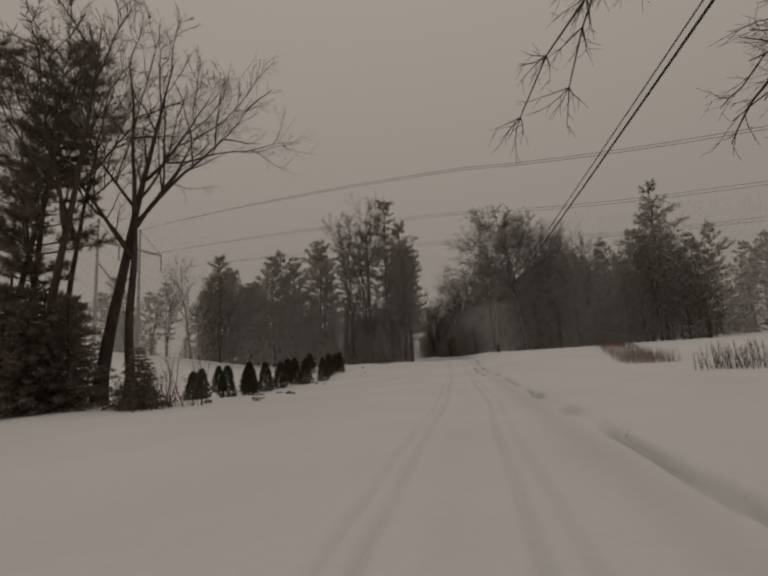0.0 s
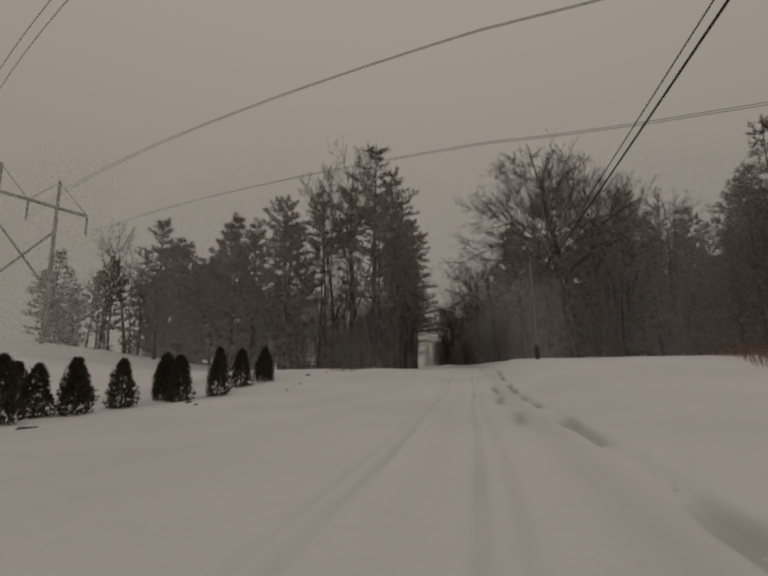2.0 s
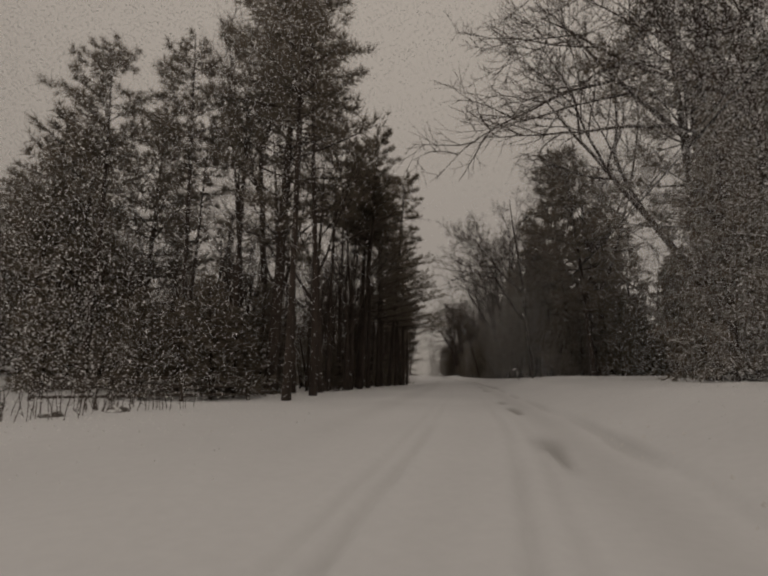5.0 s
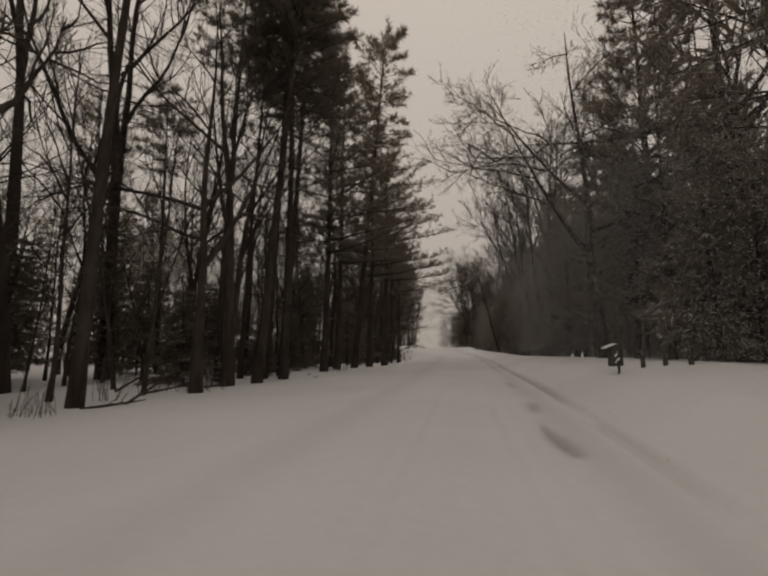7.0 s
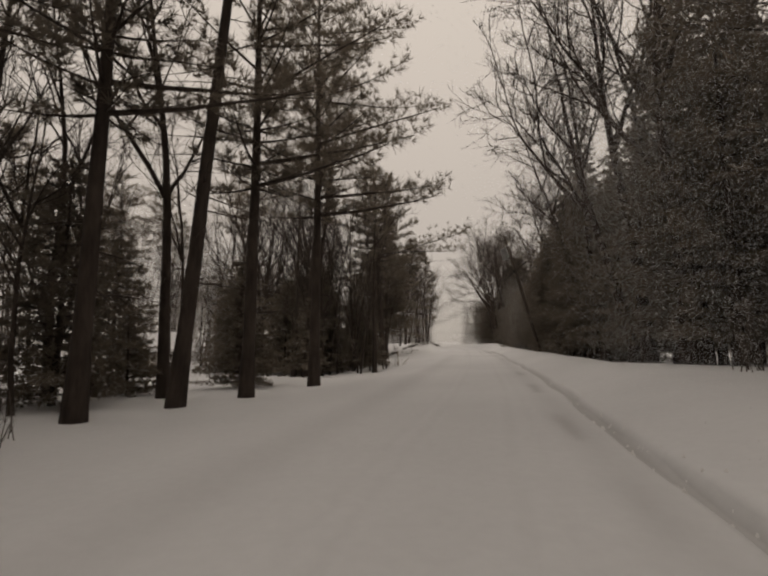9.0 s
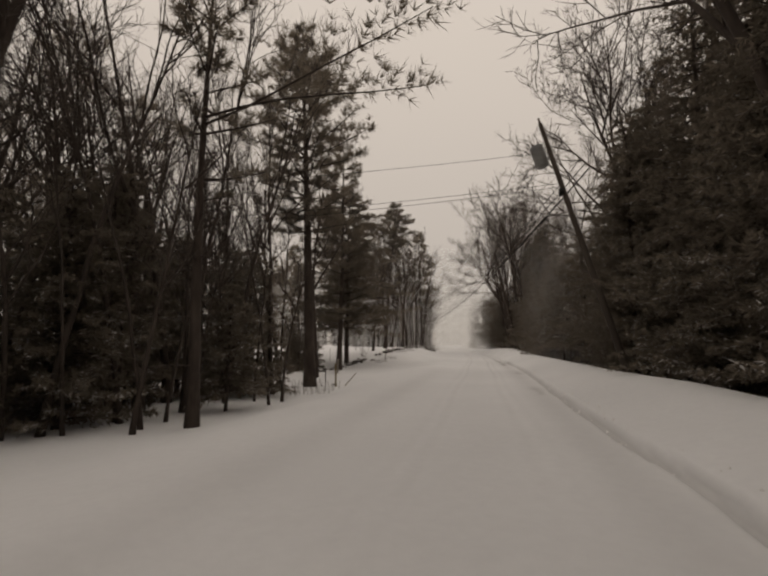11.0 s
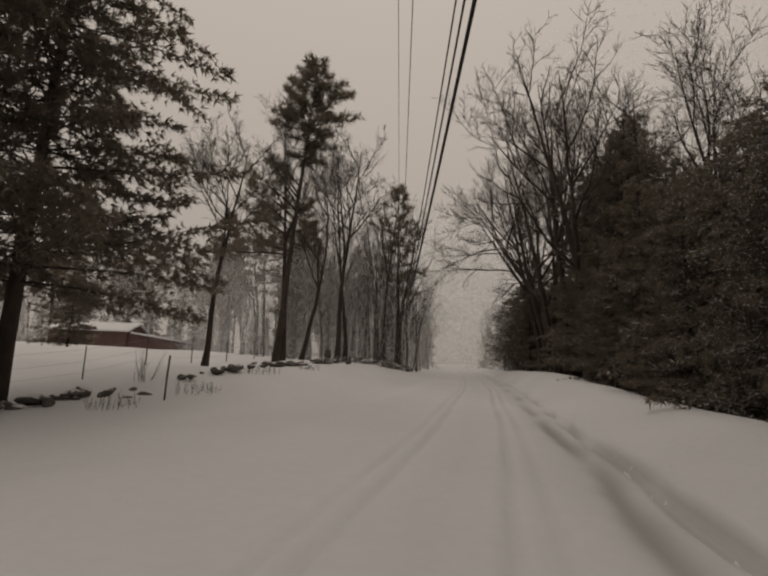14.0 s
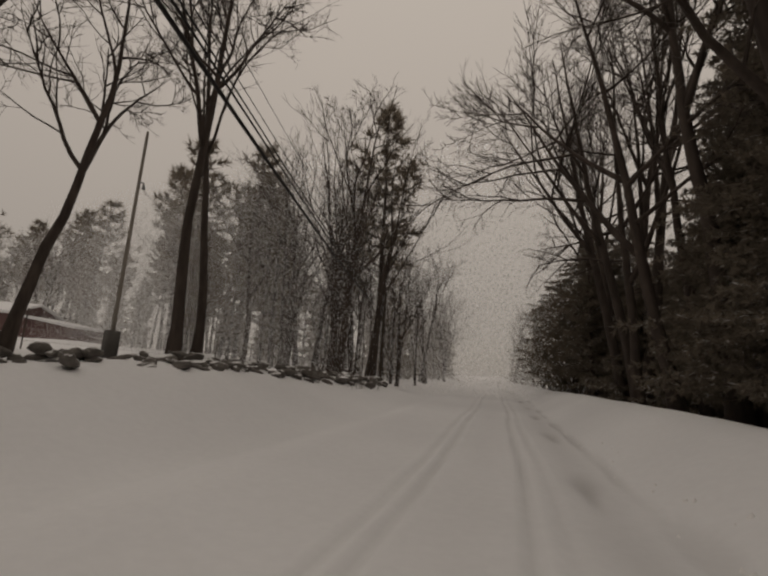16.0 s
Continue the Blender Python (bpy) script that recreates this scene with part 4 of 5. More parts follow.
# lumps of plowed snow and dirt along the road's edge
random.seed(44)
PLOWED = material("plowed_snow", (0.70, 0.69, 0.68), (0.79, 0.78, 0.78), 3.0, bump=0.5, fine=25)
lumps = Tubes()
for _ in range(700):
    s = rnd(8, 200)
    if 72 < s < 92 and random.random() < 0.7:
        continue
    u = 2.12 + 0.16 * math.sin(s * 0.21) + 0.22 * noise.noise(Vector((s * 0.33, 0, 5))) + random.gauss(0.12, 0.16)
    p = spot(s, u, ruts(s, u)[0])
    r = rnd(0.02, 0.055)
    ring = [p + Vector((math.cos(a) * r * rnd(.7, 1.3), math.sin(a) * r * rnd(.7, 1.6), -0.03)) for a in (0, 1.26, 2.5, 3.8, 5.0)]
    top = p + Vector((rnd(-.02, .02), rnd(-.02, .02), r * rnd(0.6, 1.1)))
    i = len(lumps.v)
    lumps.v += ring + [top]
    lumps.f += [(i + q, i + (q + 1) % 5, i + 5) for q in range(5)]
tagged(new("plowed_lumps", lumps.mesh("plowed_lumps", PLOWED)), "broken lumps of plowed snow along the road edge", "snow", kind="stuff")


# ---------------------------------------------------------------- poles, tower and cables
def pole_thing(name, label, s, u, height, r, mat, lean_top=None, z_extra=0.0):
    base = spot(s, u, -0.3)
    root = thing(name, label, "utility pole", m=Matrix.Translation(base))
    top = Vector((0, 0, height + 0.3)) if lean_top is None else lean_top - base
    t = Tubes()
    t.tube([Vector((0, 0, 0)), top * 0.35, top * 0.7, top * 0.985, top], [r, r * 0.9, r * 0.78, r * 0.68, r * 0.5], 12)
    part("pole", t, mat, root)
    return root, top


pale_pole, top = pole_thing("utility_pole", "pale weathered wooden pole standing in snow", 65.2, 5.5, 7.9, 0.15, POLE_WOOD)
t = Tubes()
t.tube([Vector((0, 0, 0)), Vector((0, 0, 1.5))], [0.17, 0.165], 12)
part("sleeve", t, POLE_DARK, pale_pole, "dark bark-brown butt sleeve")
t = Tubes()
t.box((-0.06, -0.09, top.z - 0.5), (0.06, 0.28, top.z - 0.36))
part("bracket", t, STEEL, pale_pole)
t = Tubes()
for k in range(3):
    t.tube([top + Vector((0, 0, 0.0 + k * 0.05)), top + Vector((0, 0, 0.05 + k * 0.05))], [0.05, 0.035], 8)
part("insulator", t, CERAMIC, pale_pole)

lean_top = Vector((*plan(148.2, 2.6), profile(150) + 11.0))
trans_pole, top = pole_thing("utility_pole", "dark leaning wooden pole carrying a transformer", 146.8, 5.0, 12, 0.135, POLE_DARK, lean_top)
axis = top.normalized()
side = Vector((-0.97, -0.1, 0))
side = (side - axis * side.dot(axis)).normalized()
c = top * 0.865 + side * 0.46
t = Tubes()
t.tube([c - axis * 0.50, c - axis * 0.47, c + axis * 0.40, c + axis * 0.44, c + axis * 0.50], [0.23, 0.27, 0.27, 0.285, 0.16], 16)
can = part("transformer", t, STEEL, trans_pole, "grey steel transformer can")
t = Tubes()
for k in (-0.12, 0.12):
    q = c + axis * 0.48 + side * k
    t.tube([q, q + axis * 0.1, q + axis * 0.2], [0.05, 0.035, 0.05], 8)
part("bushing", t, CERAMIC, can)
t = Tubes()
for k in (-0.25, 0.25):
    t.tube([top * 0.865 + axis * k, top * 0.865 + axis * k + side * 0.25], [0.035, 0.035], 6)
part("bracket", t, STEEL, trans_pole)
t = Tubes()
t.tube([top, top + axis * 0.12, top + axis * 0.22], [0.06, 0.04, 0.06], 8)
part("insulator", t, CERAMIC, trans_pole)
t = Tubes()
t.box((-0.10, -0.18, -0.12), (0.10, 0.18, 0.12), Matrix.Translation(top * 0.70 + side * 0.1))
part("splice_case", t, WIRE, trans_pole, "black cable splice case")

pole_thing("utility_pole", "wooden pole among the trees", 215, -9.0, 7.6, 0.15, POLE_DARK)
pole_thing("utility_pole", "wooden pole among the trees", 112, 9.4, 10.6, 0.15, POLE_DARK)
pole_thing("utility_pole", "wooden pole beside the snowy road", -38, 6.2, 10.0, 0.15, POLE_DARK)
white_pole, _ = pole_thing("service_pole", "slender pale service pole beside the stone wall", 190.3, -10.1, 6.6, 0.06, POLE_WOOD)
t = Tubes()
t.box((-0.16, -0.14, 0.25), (0.16, 0.14, 1.0))
part("meter_box", t, BOX_METAL, white_pole, "dark meter box near the ground")
t = Tubes()
t.tube([Vector((0.0, 0, 5.3)), Vector((0.22, 0, 5.25)), Vector((0.27, 0, 5.05))], [0.02, 0.02, 0.05], 8)
part("weatherhead", t, STEEL, white_pole)


def cable(name, a, b, sag, r, label, mid=None, group="overhead cables"):
    pts = []
    for i in range(41):
        k = i / 40
        p = a.lerp(b, k) if mid is None else a * (1 - k) ** 2 + mid * 2 * k * (1 - k) + b * k * k
        pts.append(p + Vector((0, 0, -4 * sag * k * (1 - k))))
    t = Tubes()
    t.tube(pts, [r] * 41, 6)
    ob = new(name, t.mesh(name, WIRE))
    return tagged(ob, label, "cable", group)


for dz, near, middle, r, sag in ((8.3, 6.5, 6.1, 0.034, 0.5), (8.4, 6.9, 5.4, 0.018, 0.45)):
    a, b = Vector((*plan(-38, near), dz + 0.3)), Vector((*plan(112, near / 2 + 7.2), dz + 2.6))
    cable("overhead_cable", a, b, sag, r, "black overhead cable along the road", mid=Vector((*plan(37, middle), dz + 0.7)))
base = trans_pole.matrix_basis.translation
for f, out, end, r, sag in ((0.78, 1.2, 6.1, 0.032, 1.8), (0.80, 1.1, 6.4, 0.018, 1.75), (0.82, 1.0, 6.6, 0.014, 1.75), (0.90, 0.2, 7.0, 0.009, 1.6), (1.0, 0.0, 7.5, 0.007, 1.6)):
    cable("overhead_cable", base + top * f + Vector((out, 0, 0)), Vector((*plan(215, -9.0), profile(215) + end)), sag, r, "black overhead cable crossing above the road")
for f, z in ((0.87, 7.5), (0.735, 6.0), (0.72, 5.6)):
    cable("service_drop", base + top * f, Vector((*plan(140, -30), profile(140) + z)), 0.5, 0.009, "thin service cable crossing above the road")

# high-voltage line: an H-frame in the field and three paired conductors over the road
tower_l, tower_r = Vector((-72.6, 76.0, 6.2)), Vector((-67.4, 81.4, 5.8))
mid = (tower_l + tower_r) / 2
tower = thing("transmission_tower", "wooden H-frame transmission tower in the snowy field", "tower", m=Matrix.Translation(mid))
legs = []
for foot, head in ((tower_l - mid, 34.0), (tower_r - mid, 32.6)):
    t = Tubes()
    up = Vector((foot.x, foot.y, head - mid.z))
    t.tube([foot + Vector((0, 0, -1)), foot.lerp(up, 0.5), up], [0.36, 0.30, 0.2], 10)
    part("leg", t, POLE_WOOD, tower)
    legs.append((foot, up))
za, zb = legs[0][1] - Vector((0, 0, 4.6)), legs[1][1] - Vector((0, 0, 4.6))
e0, e1 = za + (za - zb) * 0.55, zb + (zb - za) * 0.55
t = Tubes()
t.tube([e0, e1], [0.26, 0.26], 6)
part("crossarm", t, POLE_WOOD, tower)
for a, b in ((legs[0][0].lerp(legs[0][1], 0.32), legs[1][0].lerp(legs[1][1], 0.68)), (legs[1][0].lerp(legs[1][1], 0.32), legs[0][0].lerp(legs[0][1], 0.68))):
    t = Tubes()
    t.tube([a, b], [0.16, 0.16], 6)
    part("brace", t, POLE_WOOD, tower)
for top_leg, a, b in ((legs[0][1], e0, za.lerp(zb, 0.5)), (legs[1][1], za.lerp(zb, 0.5), e1)):
    for q in (a, b):
        t = Tubes()
        t.tube([top_leg - Vector((0, 0, 0.3)), q], [0.07, 0.07], 5)
        part("stay", t, STEEL, tower)
hangs = []
for q in (e0, za.lerp(zb, 0.5), e1):
    t = Tubes()
    t.tube([q + Vector((0, 0, -0.2 - k * 0.16)) for k in range(20)], [0.07, 0.21] * 10, 8)
    part("insulator", t, CERAMIC, tower)
    hangs.append(mid + q + Vector((0, 0, -3.4)))


def conductor(a, y0, z, d, r, name, label):
    """From the tower over the road to the next tower, far off: two smooth stretches."""
    c, e = Vector((0, y0 + d, z)), Vector((160, y0 - 55 + d, z + 6))
    m, n = c + Vector((-30, 9.8, 4.0)), c + Vector((45, -14.5, -9.5))
    pts = [a * (1 - k) ** 2 + m * 2 * k * (1 - k) + c * k * k for k in (i / 24 for i in range(25))]
    pts += [c * (1 - k) ** 2 + n * 2 * k * (1 - k) + e * k * k for k in (i / 24 for i in range(1, 25))]
    t = Tubes()
    t.tube(pts, [r] * len(pts), 6)
    tagged(new(name, t.mesh(name, STEEL)), label, "cable", "transmission conductors")


for q, y0, z in zip(hangs, (33.4, 44.5, 53.5), (15.4, 15.6, 15.0)):
    for d in (-0.32, 0.32):
        conductor(q + Vector((0, d, 0)), y0, z + d * 0.7, d, 0.019, "transmission_conductor", "grey high-voltage conductor across the overcast sky")

# ---------------------------------------------------------------- mailbox, posts, fences
random.seed(51)
mail = thing("mailbox", "dark boxy roadside mailbox on two legs, snow on its slanting lid", "mailbox", m=at(97.9, 3.95, 8, 1.0, 0.1) @ Matrix.Diagonal((0.66, 0.62, 0.97, 1)))
for x, y in ((0.06, -0.12), (0.20, 0.10)):
    t = Tubes()
    t.box((x - 0.025, y - 0.025, -0.1), (x + 0.025, y + 0.025, 0.47))
    part("leg", t, POLE_DARK, mail)
box_t = Tubes()
for y in (-0.22, 0.22):
    box_t.v += [Vector(q) for q in ((-0.24, y, 0.44), (0.25, y, 0.46), (0.25, y, 1.10), (0.10, y, 1.08), (-0.24, y, 0.97))]
box_t.f += [(i, (i + 1) % 5, 5 + (i + 1) % 5, 5 + i) for i in range(5)] + [(4, 3, 2, 1, 0), (5, 6, 7, 8, 9)]
body = part("box", box_t, BOX_METAL, mail, flat=True)
t = Tubes()
t.box((-0.20, -0.245, 0.50), (0.20, -0.222, 0.93))
door = part("door", t, BOX_METAL, body)
t = Tubes()
t.box((-0.03, -0.262, 0.84), (0.03, -0.246, 0.90))
part("latch", t, STEEL, body)
t = Tubes()
t.box((-0.262, 0.02, 0.70), (-0.242, 0.05, 0.92))
t.box((-0.262, -0.07, 0.86), (-0.242, 0.05, 0.92))
part("flag", t, BOX_METAL, body)
for x, z, w, h in ((-0.06, 0.78, 0.09, 0.05), (0.03, 0.66, 0.12, 0.045), (-0.08, 0.58, 0.07, 0.04)):
    t = Tubes()
    t.v += [Vector((x + math.cos(k * 1.05) * w * (0.8 + 0.3 * math.sin(k * 2.3)), y, z + math.sin(k * 1.05) * h + 0.03 * math.cos(k * 1.05))) for y in (-0.264, -0.244) for k in range(6)]
    t.f += [(k, (k + 1) % 6, 6 + (k + 1) % 6, 6 + k) for k in range(6)] + [(5, 4, 3, 2, 1, 0), (6, 7, 8, 9, 10, 11)]
    part("snow_patch", t, SNOW, body, "blown snow stuck to the door")
t = Tubes()
t.box((-0.29, -0.27, 0.97), (0.28, 0.27, 1.0), Matrix.Translation((0, 0, 0.08)) @ Matrix.Rotation(-0.26, 4, "Y"))
lid = part("lid", t, BOX_METAL, mail)
t = Tubes()
for j in range(9):
    for k in range(9):
        x, y = -0.29 + 0.57 * j / 8, -0.27 + 0.54 * k / 8
        edge = min(1.0, 5.0 * min(j, 8 - j, k, 8 - k) / 8 + 0.15)
        t.v.append(Matrix.Translation((0, 0, 0.08)) @ Matrix.Rotation(-0.26, 4, "Y") @ Vector((x, y, 1.0 + 0.03 * edge * (1 + 0.3 * math.sin(j * 1.7 + k * 2.3)))))
t.f += [(j * 9 + k, (j + 1) * 9 + k, (j + 1) * 9 + k + 1, j * 9 + k + 1) for j in range(8) for k in range(8)]
part("snow_cap", t, SNOW, lid, "soft cap of snow")


def stake(s, u, h, r, mat, label, lean=(0, 0), name="wooden_post"):
    t = Tubes()
    t.tube([Vector((0, 0, -0.3)), Vector((0.01, 0, h * 0.5)), Vector((0, 0.01, h - 0.03)), Vector((0, 0.01, h))], [r, r, r * 0.95, r * 0.7], 8)
    ob = new(name, t.mesh(name, mat))
    ob.matrix_basis = at(s, u, rnd(0, 360), 1, 0, lean)
    return tagged(ob, label, "post")


stake(154.9, -8.8, 1.35, 0.055, POST, "yellowish wooden post standing in snow", (2, 0))
stake(155.2, -8.3, 1.0, 0.025, POST, "yellowish stick leaning in the snow", (0, 42), "leaning_stick")
stake(163.2, -11.3, 1.1, 0.07, POLE_WOOD, "grey weathered post beside the pines", (0, 2))
stake(173.2, -9.4, 1.35, 0.03, POLE_DARK, "thin dark stake leaning beside the stone wall", (6, 6))
stake(157.1, -10.2, 0.9, 0.03, POLE_DARK, "thin dark stake standing in snow")
for s, u, h in ((100.2, 5.5, 0.7), (100.0, 6.1, 0.7), (99.1, 6.5, 0.65)):
    stake(s, u, h, 0.08, POLE_DARK, "short dark wooden post beyond the mailbox")
for s in (207.5, 209.5, 212.5):
    stake(s, 4.9 + (s - 207) * 0.05, 0.9, 0.05, POLE_DARK, "short dark roadside post in snow")

fence = thing("wire_fence", "thin metal post and wire fence behind a stone wall", "fence")
posts = []
for i in range(15):
    s, u = 163 + i * 3.1, -15.2 + 0.12 * i
    p = spot(s, u, -0.2)
    posts.append(p + Vector((0, 0, 1.45)))
    t = Tubes()
    t.tube([p, p + Vector((rnd(-.03, .03), rnd(-.03, .03), 1.5))], [0.024, 0.022], 6)
    part("post", t, POLE_DARK, fence)
for drop in (0.1, 0.55, 0.95):
    t = Tubes()
    t.tube([q - Vector((0, 0, drop)) for q in posts], [0.004] * len(posts), 4, False)
    part("strand", t, STEEL, fence)

rail = thing("rail_fence", "dark three-rail wooden fence in snow", "fence")
ends = [spot(81.6, -10.6), spot(80.2, -13.2), spot(78.8, -15.8), spot(77.4, -18.4)]
for i, p in enumerate(ends):
    t = Tubes()
    t.box((-0.07, -0.07, -0.3), (0.07, 0.07, 1.15), Matrix.Translation(p))
    part("post", t, POLE_DARK, rail)
for a, b in zip(ends, ends[1:]):
    for z in (0.22, 0.62, 1.0):
        d = (b - a)
        m = Matrix.Translation((a + b) / 2 + Vector((0, 0, z))) @ d.to_track_quat("X", "Z").to_matrix().to_4x4()
        t = Tubes()
        t.box((-d.length / 2, 0.072, -0.06), (d.length / 2, 0.11, 0.06), m)
        part("rail", t, POLE_DARK, rail)

for s, u, ln, a, tilt in ((98.2, -10.9, 2.6, 80, 2), (99.2, -10.6, 2.0, 130, 28), (100.2, -10.1, 1.6, 70, 4), (97.6, -11.6, 1.8, 20, 40), (93.8, -9.4, 1.5, 60, 3), (151.4, -13.2, 1.5, 100, 6), (95.8, -9.8, 2.2, 95, 20)):
    t = Tubes()
    q = bent(Vector((-ln / 2, 0, 0.03)), Vector((1, 0, math.sin(math.radians(tilt)))), ln, 5, 0.06)
    t.tube(q, [0.045, 0.042, 0.036, 0.03, 0.022, 0.012], 6)
    for _ in range(4):
        t.tube(bent(random.choice(q[1:5]), side_way(q[5] - q[0], 0.9) + Vector((0, 0, 0.2)), rnd(0.3, 0.8), 3, 0.15), [0.016, 0.012, 0.008, 0.004], 4, False)
    ob = new("fallen_branch", t.mesh("fallen_branch", BARK))
    ob.matrix_basis = at(s, u, a, 1, 0.02)
    tagged(ob, "fallen dead branch lying in snow", "branch", "fallen branches")

# ---------------------------------------------------------------- barn in the field
barn = thing("barn", "low faded red barn with snow on its roof", "barn", m=Matrix.Translation(Vector((-70.5, 203.0, spot(213, -46).z - 0.1))) @ pose(0, 0, 0, 0, 0, 34))


def slab(x0, x1, y0, y1, z0, z1, th):
    """A roof plane from (y0, z0) to (y1, z1)."""
    t = Tubes()
    for z in (0, th):
        t.v += [Vector((x0, y0, z0 + z)), Vector((x1, y0, z0 + z)), Vector((x1, y1, z1 + z)), Vector((x0, y1, z1 + z))]
    t.f += [(3, 2, 1, 0), (4, 5, 6, 7), (0, 1, 5, 4), (1, 2, 6, 5), (2, 3, 7, 6), (3, 0, 4, 7)]
    return t


t = Tubes()
x0, x1, yd = -8.5, 0.5, 4.0
t.v += [Vector(p) for p in ((x0, -yd, -0.5), (x1, -yd, -0.5), (x1, yd, -0.5), (x0, yd, -0.5), (x0, -yd, 2.5), (x1, -yd, 2.5), (x1, yd, 2.5), (x0, yd, 2.5), (x0, 0, 3.6), (x1, 0, 3.6))]
t.f += [(0, 1, 5, 4), (1, 2, 6, 9, 5), (2, 3, 7, 6), (3, 0, 4, 8, 7)]
part("main_wall", t, BARN_RED, barn, flat=True)
t = Tubes()
t.v += [Vector(p) for p in ((0.5, -3.6, -0.5), (6.0, -3.6, -0.5), (6.0, 3.6, -0.5), (0.5, 3.6, -0.5), (0.5, -3.6, 2.3), (6.0, -3.6, 1.5), (6.0, 3.6, 1.5), (0.5, 3.6, 2.3))]
t.f += [(0, 1, 5, 4), (1, 2, 6, 5), (2, 3, 7, 6)]
part("lean_to_wall", t, BARN_RED, barn, flat=True)
for y0, y1, z0, z1 in ((-4.35, 0, 2.42, 3.62), (4.35, 0, 2.42, 3.62)):
    part("roof", slab(x0 - 0.3, x1 + 0.3, y0, y1, z0, z1, 0.22), SNOW, barn, "snow-covered roof", True)
t = Tubes()
for z in (0, 0.22):
    t.v += [Vector((0.85, -3.9, 2.28 + z)), Vector((6.3, -3.9, 1.47 + z)), Vector((6.3, 3.9, 1.47 + z)), Vector((0.85, 3.9, 2.28 + z))]
t.f += [(3, 2, 1, 0), (4, 5, 6, 7), (0, 1, 5, 4), (1, 2, 6, 5), (2, 3, 7, 6), (3, 0, 4, 7)]
part("lean_to_roof", t, SNOW, barn, "snow-covered roof", True)

# ---------------------------------------------------------------- shed among the woods
shed = thing("shed", "small dark wooden shed with a snow-covered roof among trees", "shed", m=Matrix.Translation(spot(149, -34.5, -0.1)) @ pose(0, 0, 0, 0, 0, heading(149) + 42))
t = Tubes()
t.v += [Vector(p) for p in ((-3.4, -2.2, -0.4), (3.4, -2.2, -0.4), (3.4, 2.2, -0.4), (-3.4, 2.2, -0.4), (-3.4, -2.2, 2.3), (3.4, -2.2, 2.3), (3.4, 2.2, 2.3), (-3.4, 2.2, 2.3), (-3.4, 0, 3.9), (3.4, 0, 3.9))]
t.f += [(0, 1, 5, 4), (1, 2, 6, 9, 5), (2, 3, 7, 6), (3, 0, 4, 8, 7)]
part("wall", t, POLE_DARK, shed, flat=True)
for y in (-2.6, 2.6):
    part("roof", slab(-3.7, 3.7, y, 0, 2.05, 3.95, 0.25), SNOW, shed, "snow-covered roof", True)
t = Tubes()
t.box((-0.5, -2.26, 0.0), (0.5, -2.2, 2.0))
part("door", t, POLE_WOOD, shed, "grey plank door")

# ---------------------------------------------------------------- stone wall on the bank
random.seed(61)
wall = thing("stone_wall", "tumbled fieldstone wall capped with snow", "wall", m=Matrix.Translation(spot(185, -9.6)))
inv = wall.matrix_basis.inverted()
line = [(163, -13.2), (172, -11.9), (178, -9.9), (186, -8.6), (196, -7.7), (207, -6.9)]
for i in range(290):
    k = random.random()
    s = 163 + 44.5 * k
    if s < 177 and random.random() < 0.45:
        continue
    u = lerp_table(line, s) + random.gauss(0, 0.28)
    size = rnd(0.34, 0.8) * (1.15 if s > 196 else 1.0)
    st = new("stone", random.choice(rock_meshes))
    st.parent = wall
    st.matrix_basis = inv @ Matrix.Translation(spot(s, u, rnd(-0.06, 0.2))) @ pose(0, 0, 0, rnd(-20, 20), rnd(-20, 20), rnd(0, 360)) @ Matrix.Diagonal((size * rnd(0.8, 1.5), size, size * rnd(0.6, 1.2), 1))

# ---------------------------------------------------------------- haze: oversize flakes of blown snow, added in zones
rng = np.random.default_rng(7)
FLAKE = bpy.data.materials.new("haze_flakes")
FLAKE.use_nodes = True
fn, fl = FLAKE.node_tree.nodes, FLAKE.node_tree.links
fn.clear()
fo = fn.new("ShaderNodeOutputMaterial")
fm = fn.new("ShaderNodeMixShader")
fd = fn.new("ShaderNodeBsdfDiffuse")
ft = fn.new("ShaderNodeBsdfTranslucent")
fd.inputs["Color"].default_value = ft.inputs["Color"].default_value = (0.95, 0.95, 0.95, 1)
fl.new(fd.outputs[0], fm.inputs[1])
fl.new(ft.outputs[0], fm.inputs[2])
fl.new(fm.outputs[0], fo.inputs[0])


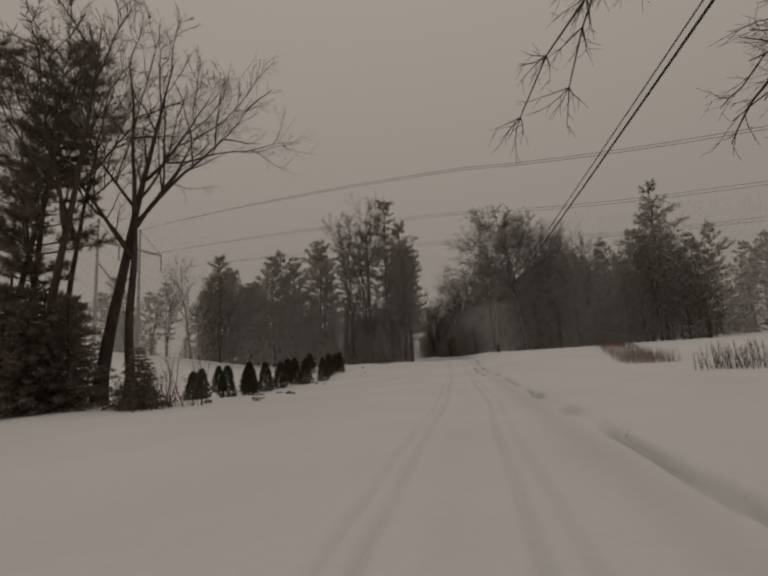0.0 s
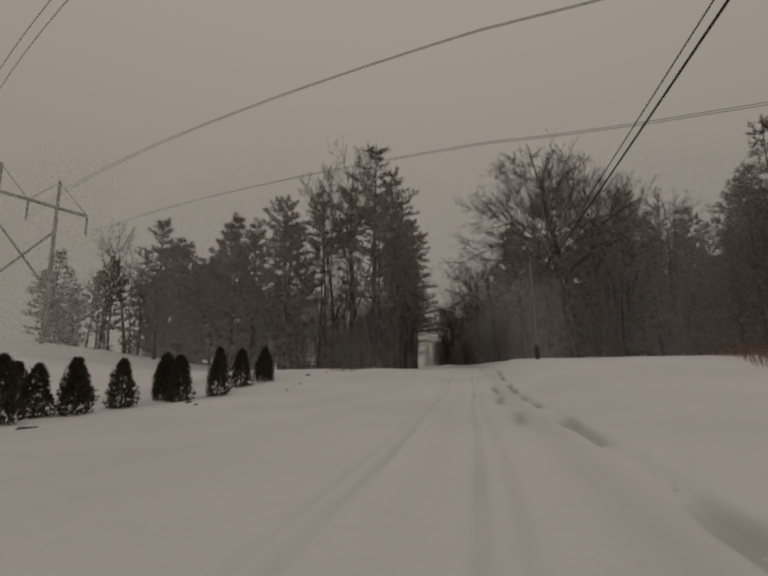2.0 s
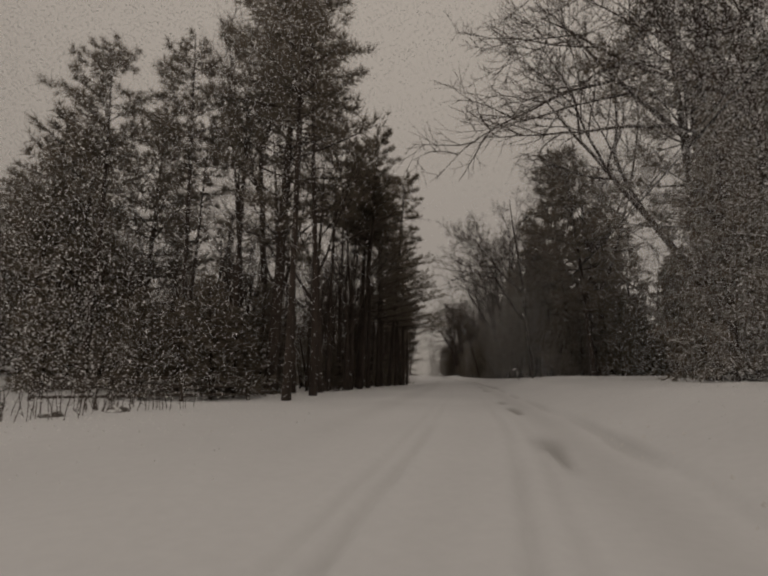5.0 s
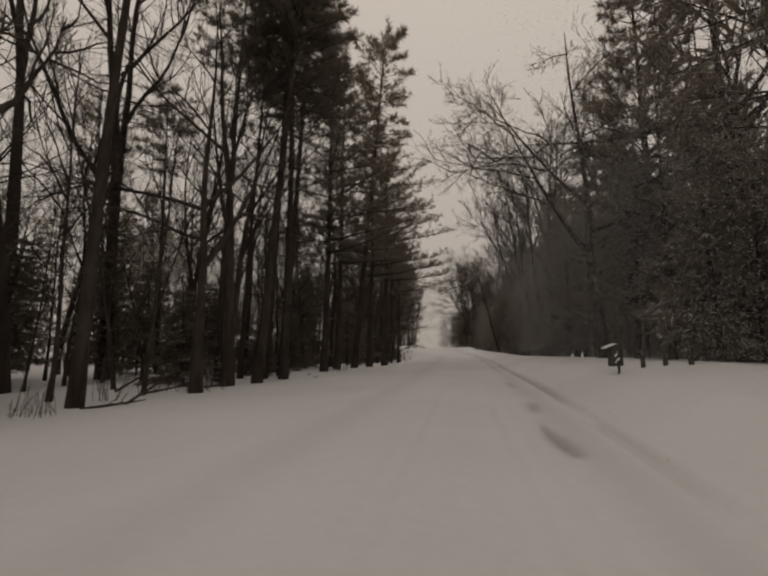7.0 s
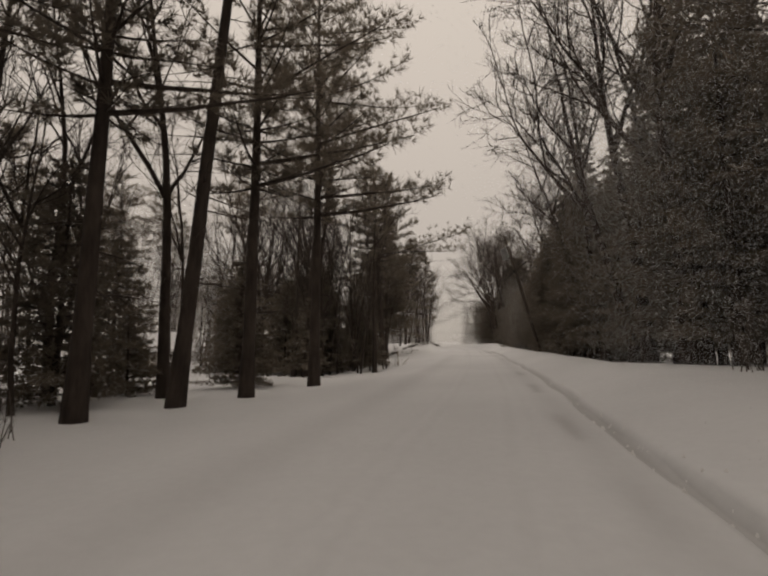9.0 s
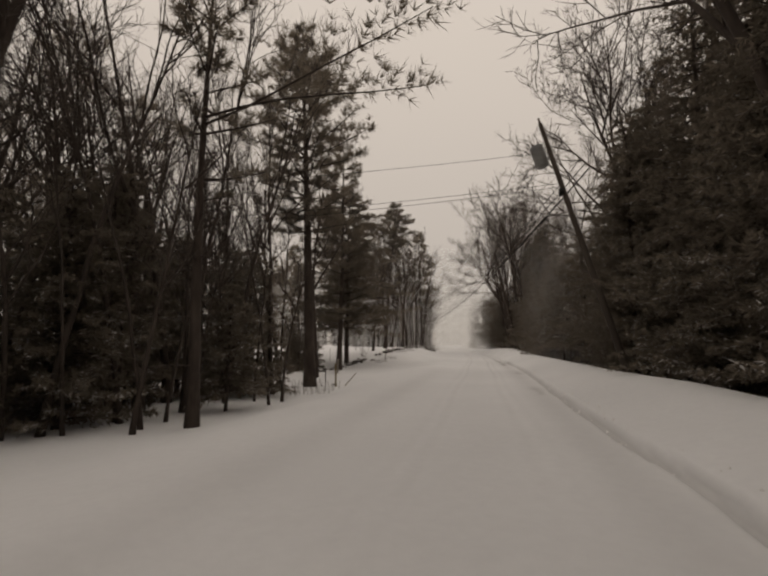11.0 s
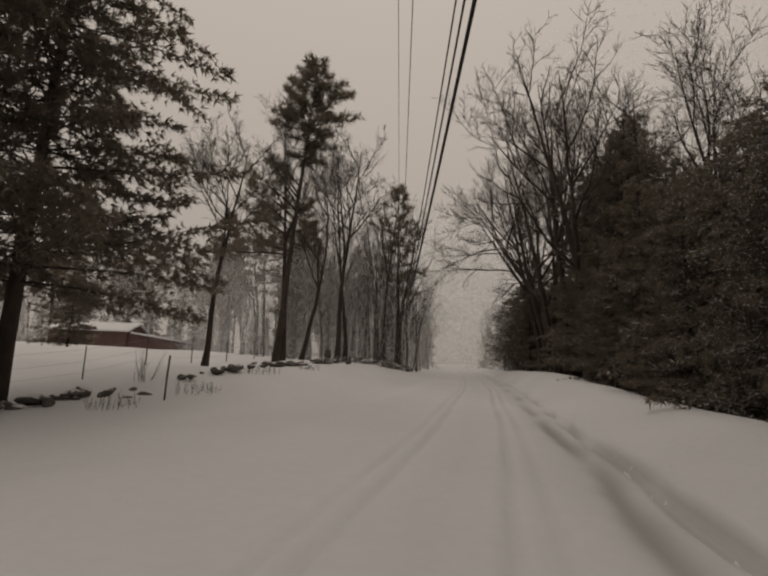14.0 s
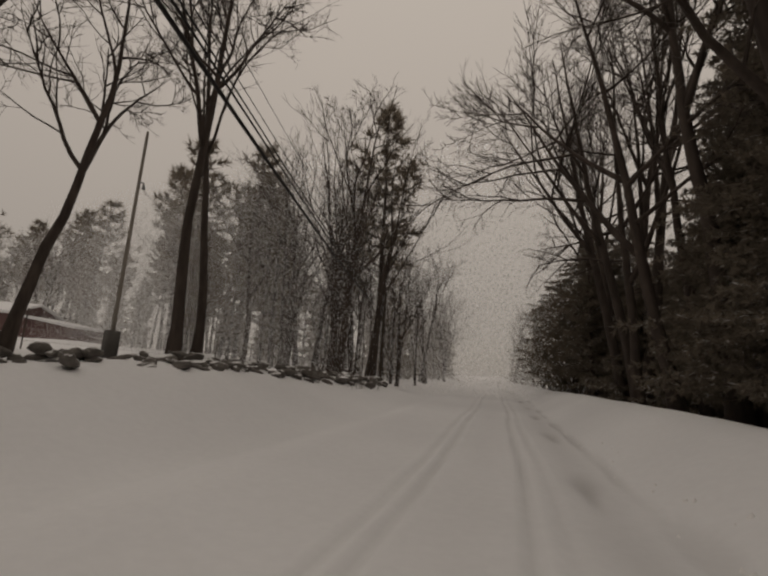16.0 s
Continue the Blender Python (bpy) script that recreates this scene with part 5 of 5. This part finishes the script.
def haze_flakes(zones):
    """White flakes adrift as a stand-in for haze, thicker low down. A zone lies along a line of the plan, from (s, u)
    to (s, u), so deep behind it and so high.
    """
    centres, sizes = [], []
    for (s0, u0), (s1, u1), deep, z0, z1, count, size, fall in zones:
        k, q = rng.uniform(0, 1, count), rng.uniform(0, 1, count)
        s, u = s0 + (s1 - s0) * k + deep * q, u0 + (u1 - u0) * k + rng.normal(0, 2.0, count)
        z = (z0 + (z1 - z0) * k) * rng.uniform(0, 1, count) ** fall
        clear_of = np.clip((np.hypot(u, np.maximum(0, z - 2.0)) - 2.2) / (5.5 if size > 0.025 else 2.4), 0, 1)
        ok = (rng.uniform(0, 1, count) < clear_of ** 1.5) | (s > 205)
        s, u, z = s[ok], u[ok], z[ok]
        a = s / R_ROAD
        centres.append(np.stack([-R_ROAD + (R_ROAD + u) * np.cos(a), (R_ROAD + u) * np.sin(a), np.interp(s, (46, 72), (0, 1.2)) + 0.05 + z], -1))
        sizes.append(size * rng.uniform(0.7, 1.3, len(s)))
    c, r = np.concatenate(centres), np.concatenate(sizes)
    n = len(c)
    d1, d2 = rng.normal(size=(n, 3)), rng.normal(size=(n, 3))
    d1 /= np.linalg.norm(d1, axis=1)[:, None]
    d2 -= d1 * np.sum(d1 * d2, axis=1)[:, None]
    d2 /= np.linalg.norm(d2, axis=1)[:, None]
    r = r[:, None] * 0.58
    v = np.stack([c + d1 * r, c - d1 * r * 0.5 + d2 * r * 0.87, c - d1 * r * 0.5 - d2 * r * 0.87], 1).reshape(-1, 3)
    me = bpy.data.meshes.new("haze_flakes")
    me.vertices.add(3 * n)
    me.vertices.foreach_set("co", v.ravel())
    me.loops.add(3 * n)
    me.loops.foreach_set("vertex_index", np.arange(3 * n, dtype=np.int32))
    me.polygons.add(n)
    me.polygons.foreach_set("loop_start", np.arange(0, 3 * n, 3, dtype=np.int32))
    me.update(calc_edges=True)
    me.materials.append(FLAKE)
    return tagged(new("haze_flakes", me), "white flakes of blown snow standing in for haze", "snow", kind="stuff")


# zones added in front of dark woods, to pale them as haze would
haze_flakes([((70, -17), (75, -40), 5, 26, 22, 320000, 0.031, 1.1), ((70, -42), (77, -98), 6, 28, 30, 190000, 0.090, 1.2), ((65, -14), (65, 14), 9, 20, 20, 250000, 0.031, 1.1),
            ((72, 16), (76, 33), 5, 23, 23, 300000, 0.031, 1.1), ((75, 34), (79, 72), 6, 25, 25, 140000, 0.080, 1.1), ((108, 2.8), (108, 8.5), 10, 10, 10, 120000, 0.016, 1.0), ((66, 2.6), (66, 7.5), 10, 8, 8, 150000, 0.017, 1.0),
            ((213, -26), (213, 24), 85, 20, 20, 260000, 0.100, 1.35), ((216, -30), (226, -95), 6, 15, 15, 110000, 0.088, 1.2), ((201, -10), (207, -34), 6, 13, 13, 170000, 0.042, 1.2),
            ((88, -25), (150, -25), 8, 12, 12, 130000, 0.046, 1.0),
            ((84, 3.2), (104, 5.5), 3, 9, 9, 140000, 0.014, 1.0), ((157, 6.6), (171, 6.8), 2, 9, 9, 130000, 0.016, 1.0), ((116, 4.4), (127, 5.2), 2, 9, 9, 80000, 0.018, 1.0)])
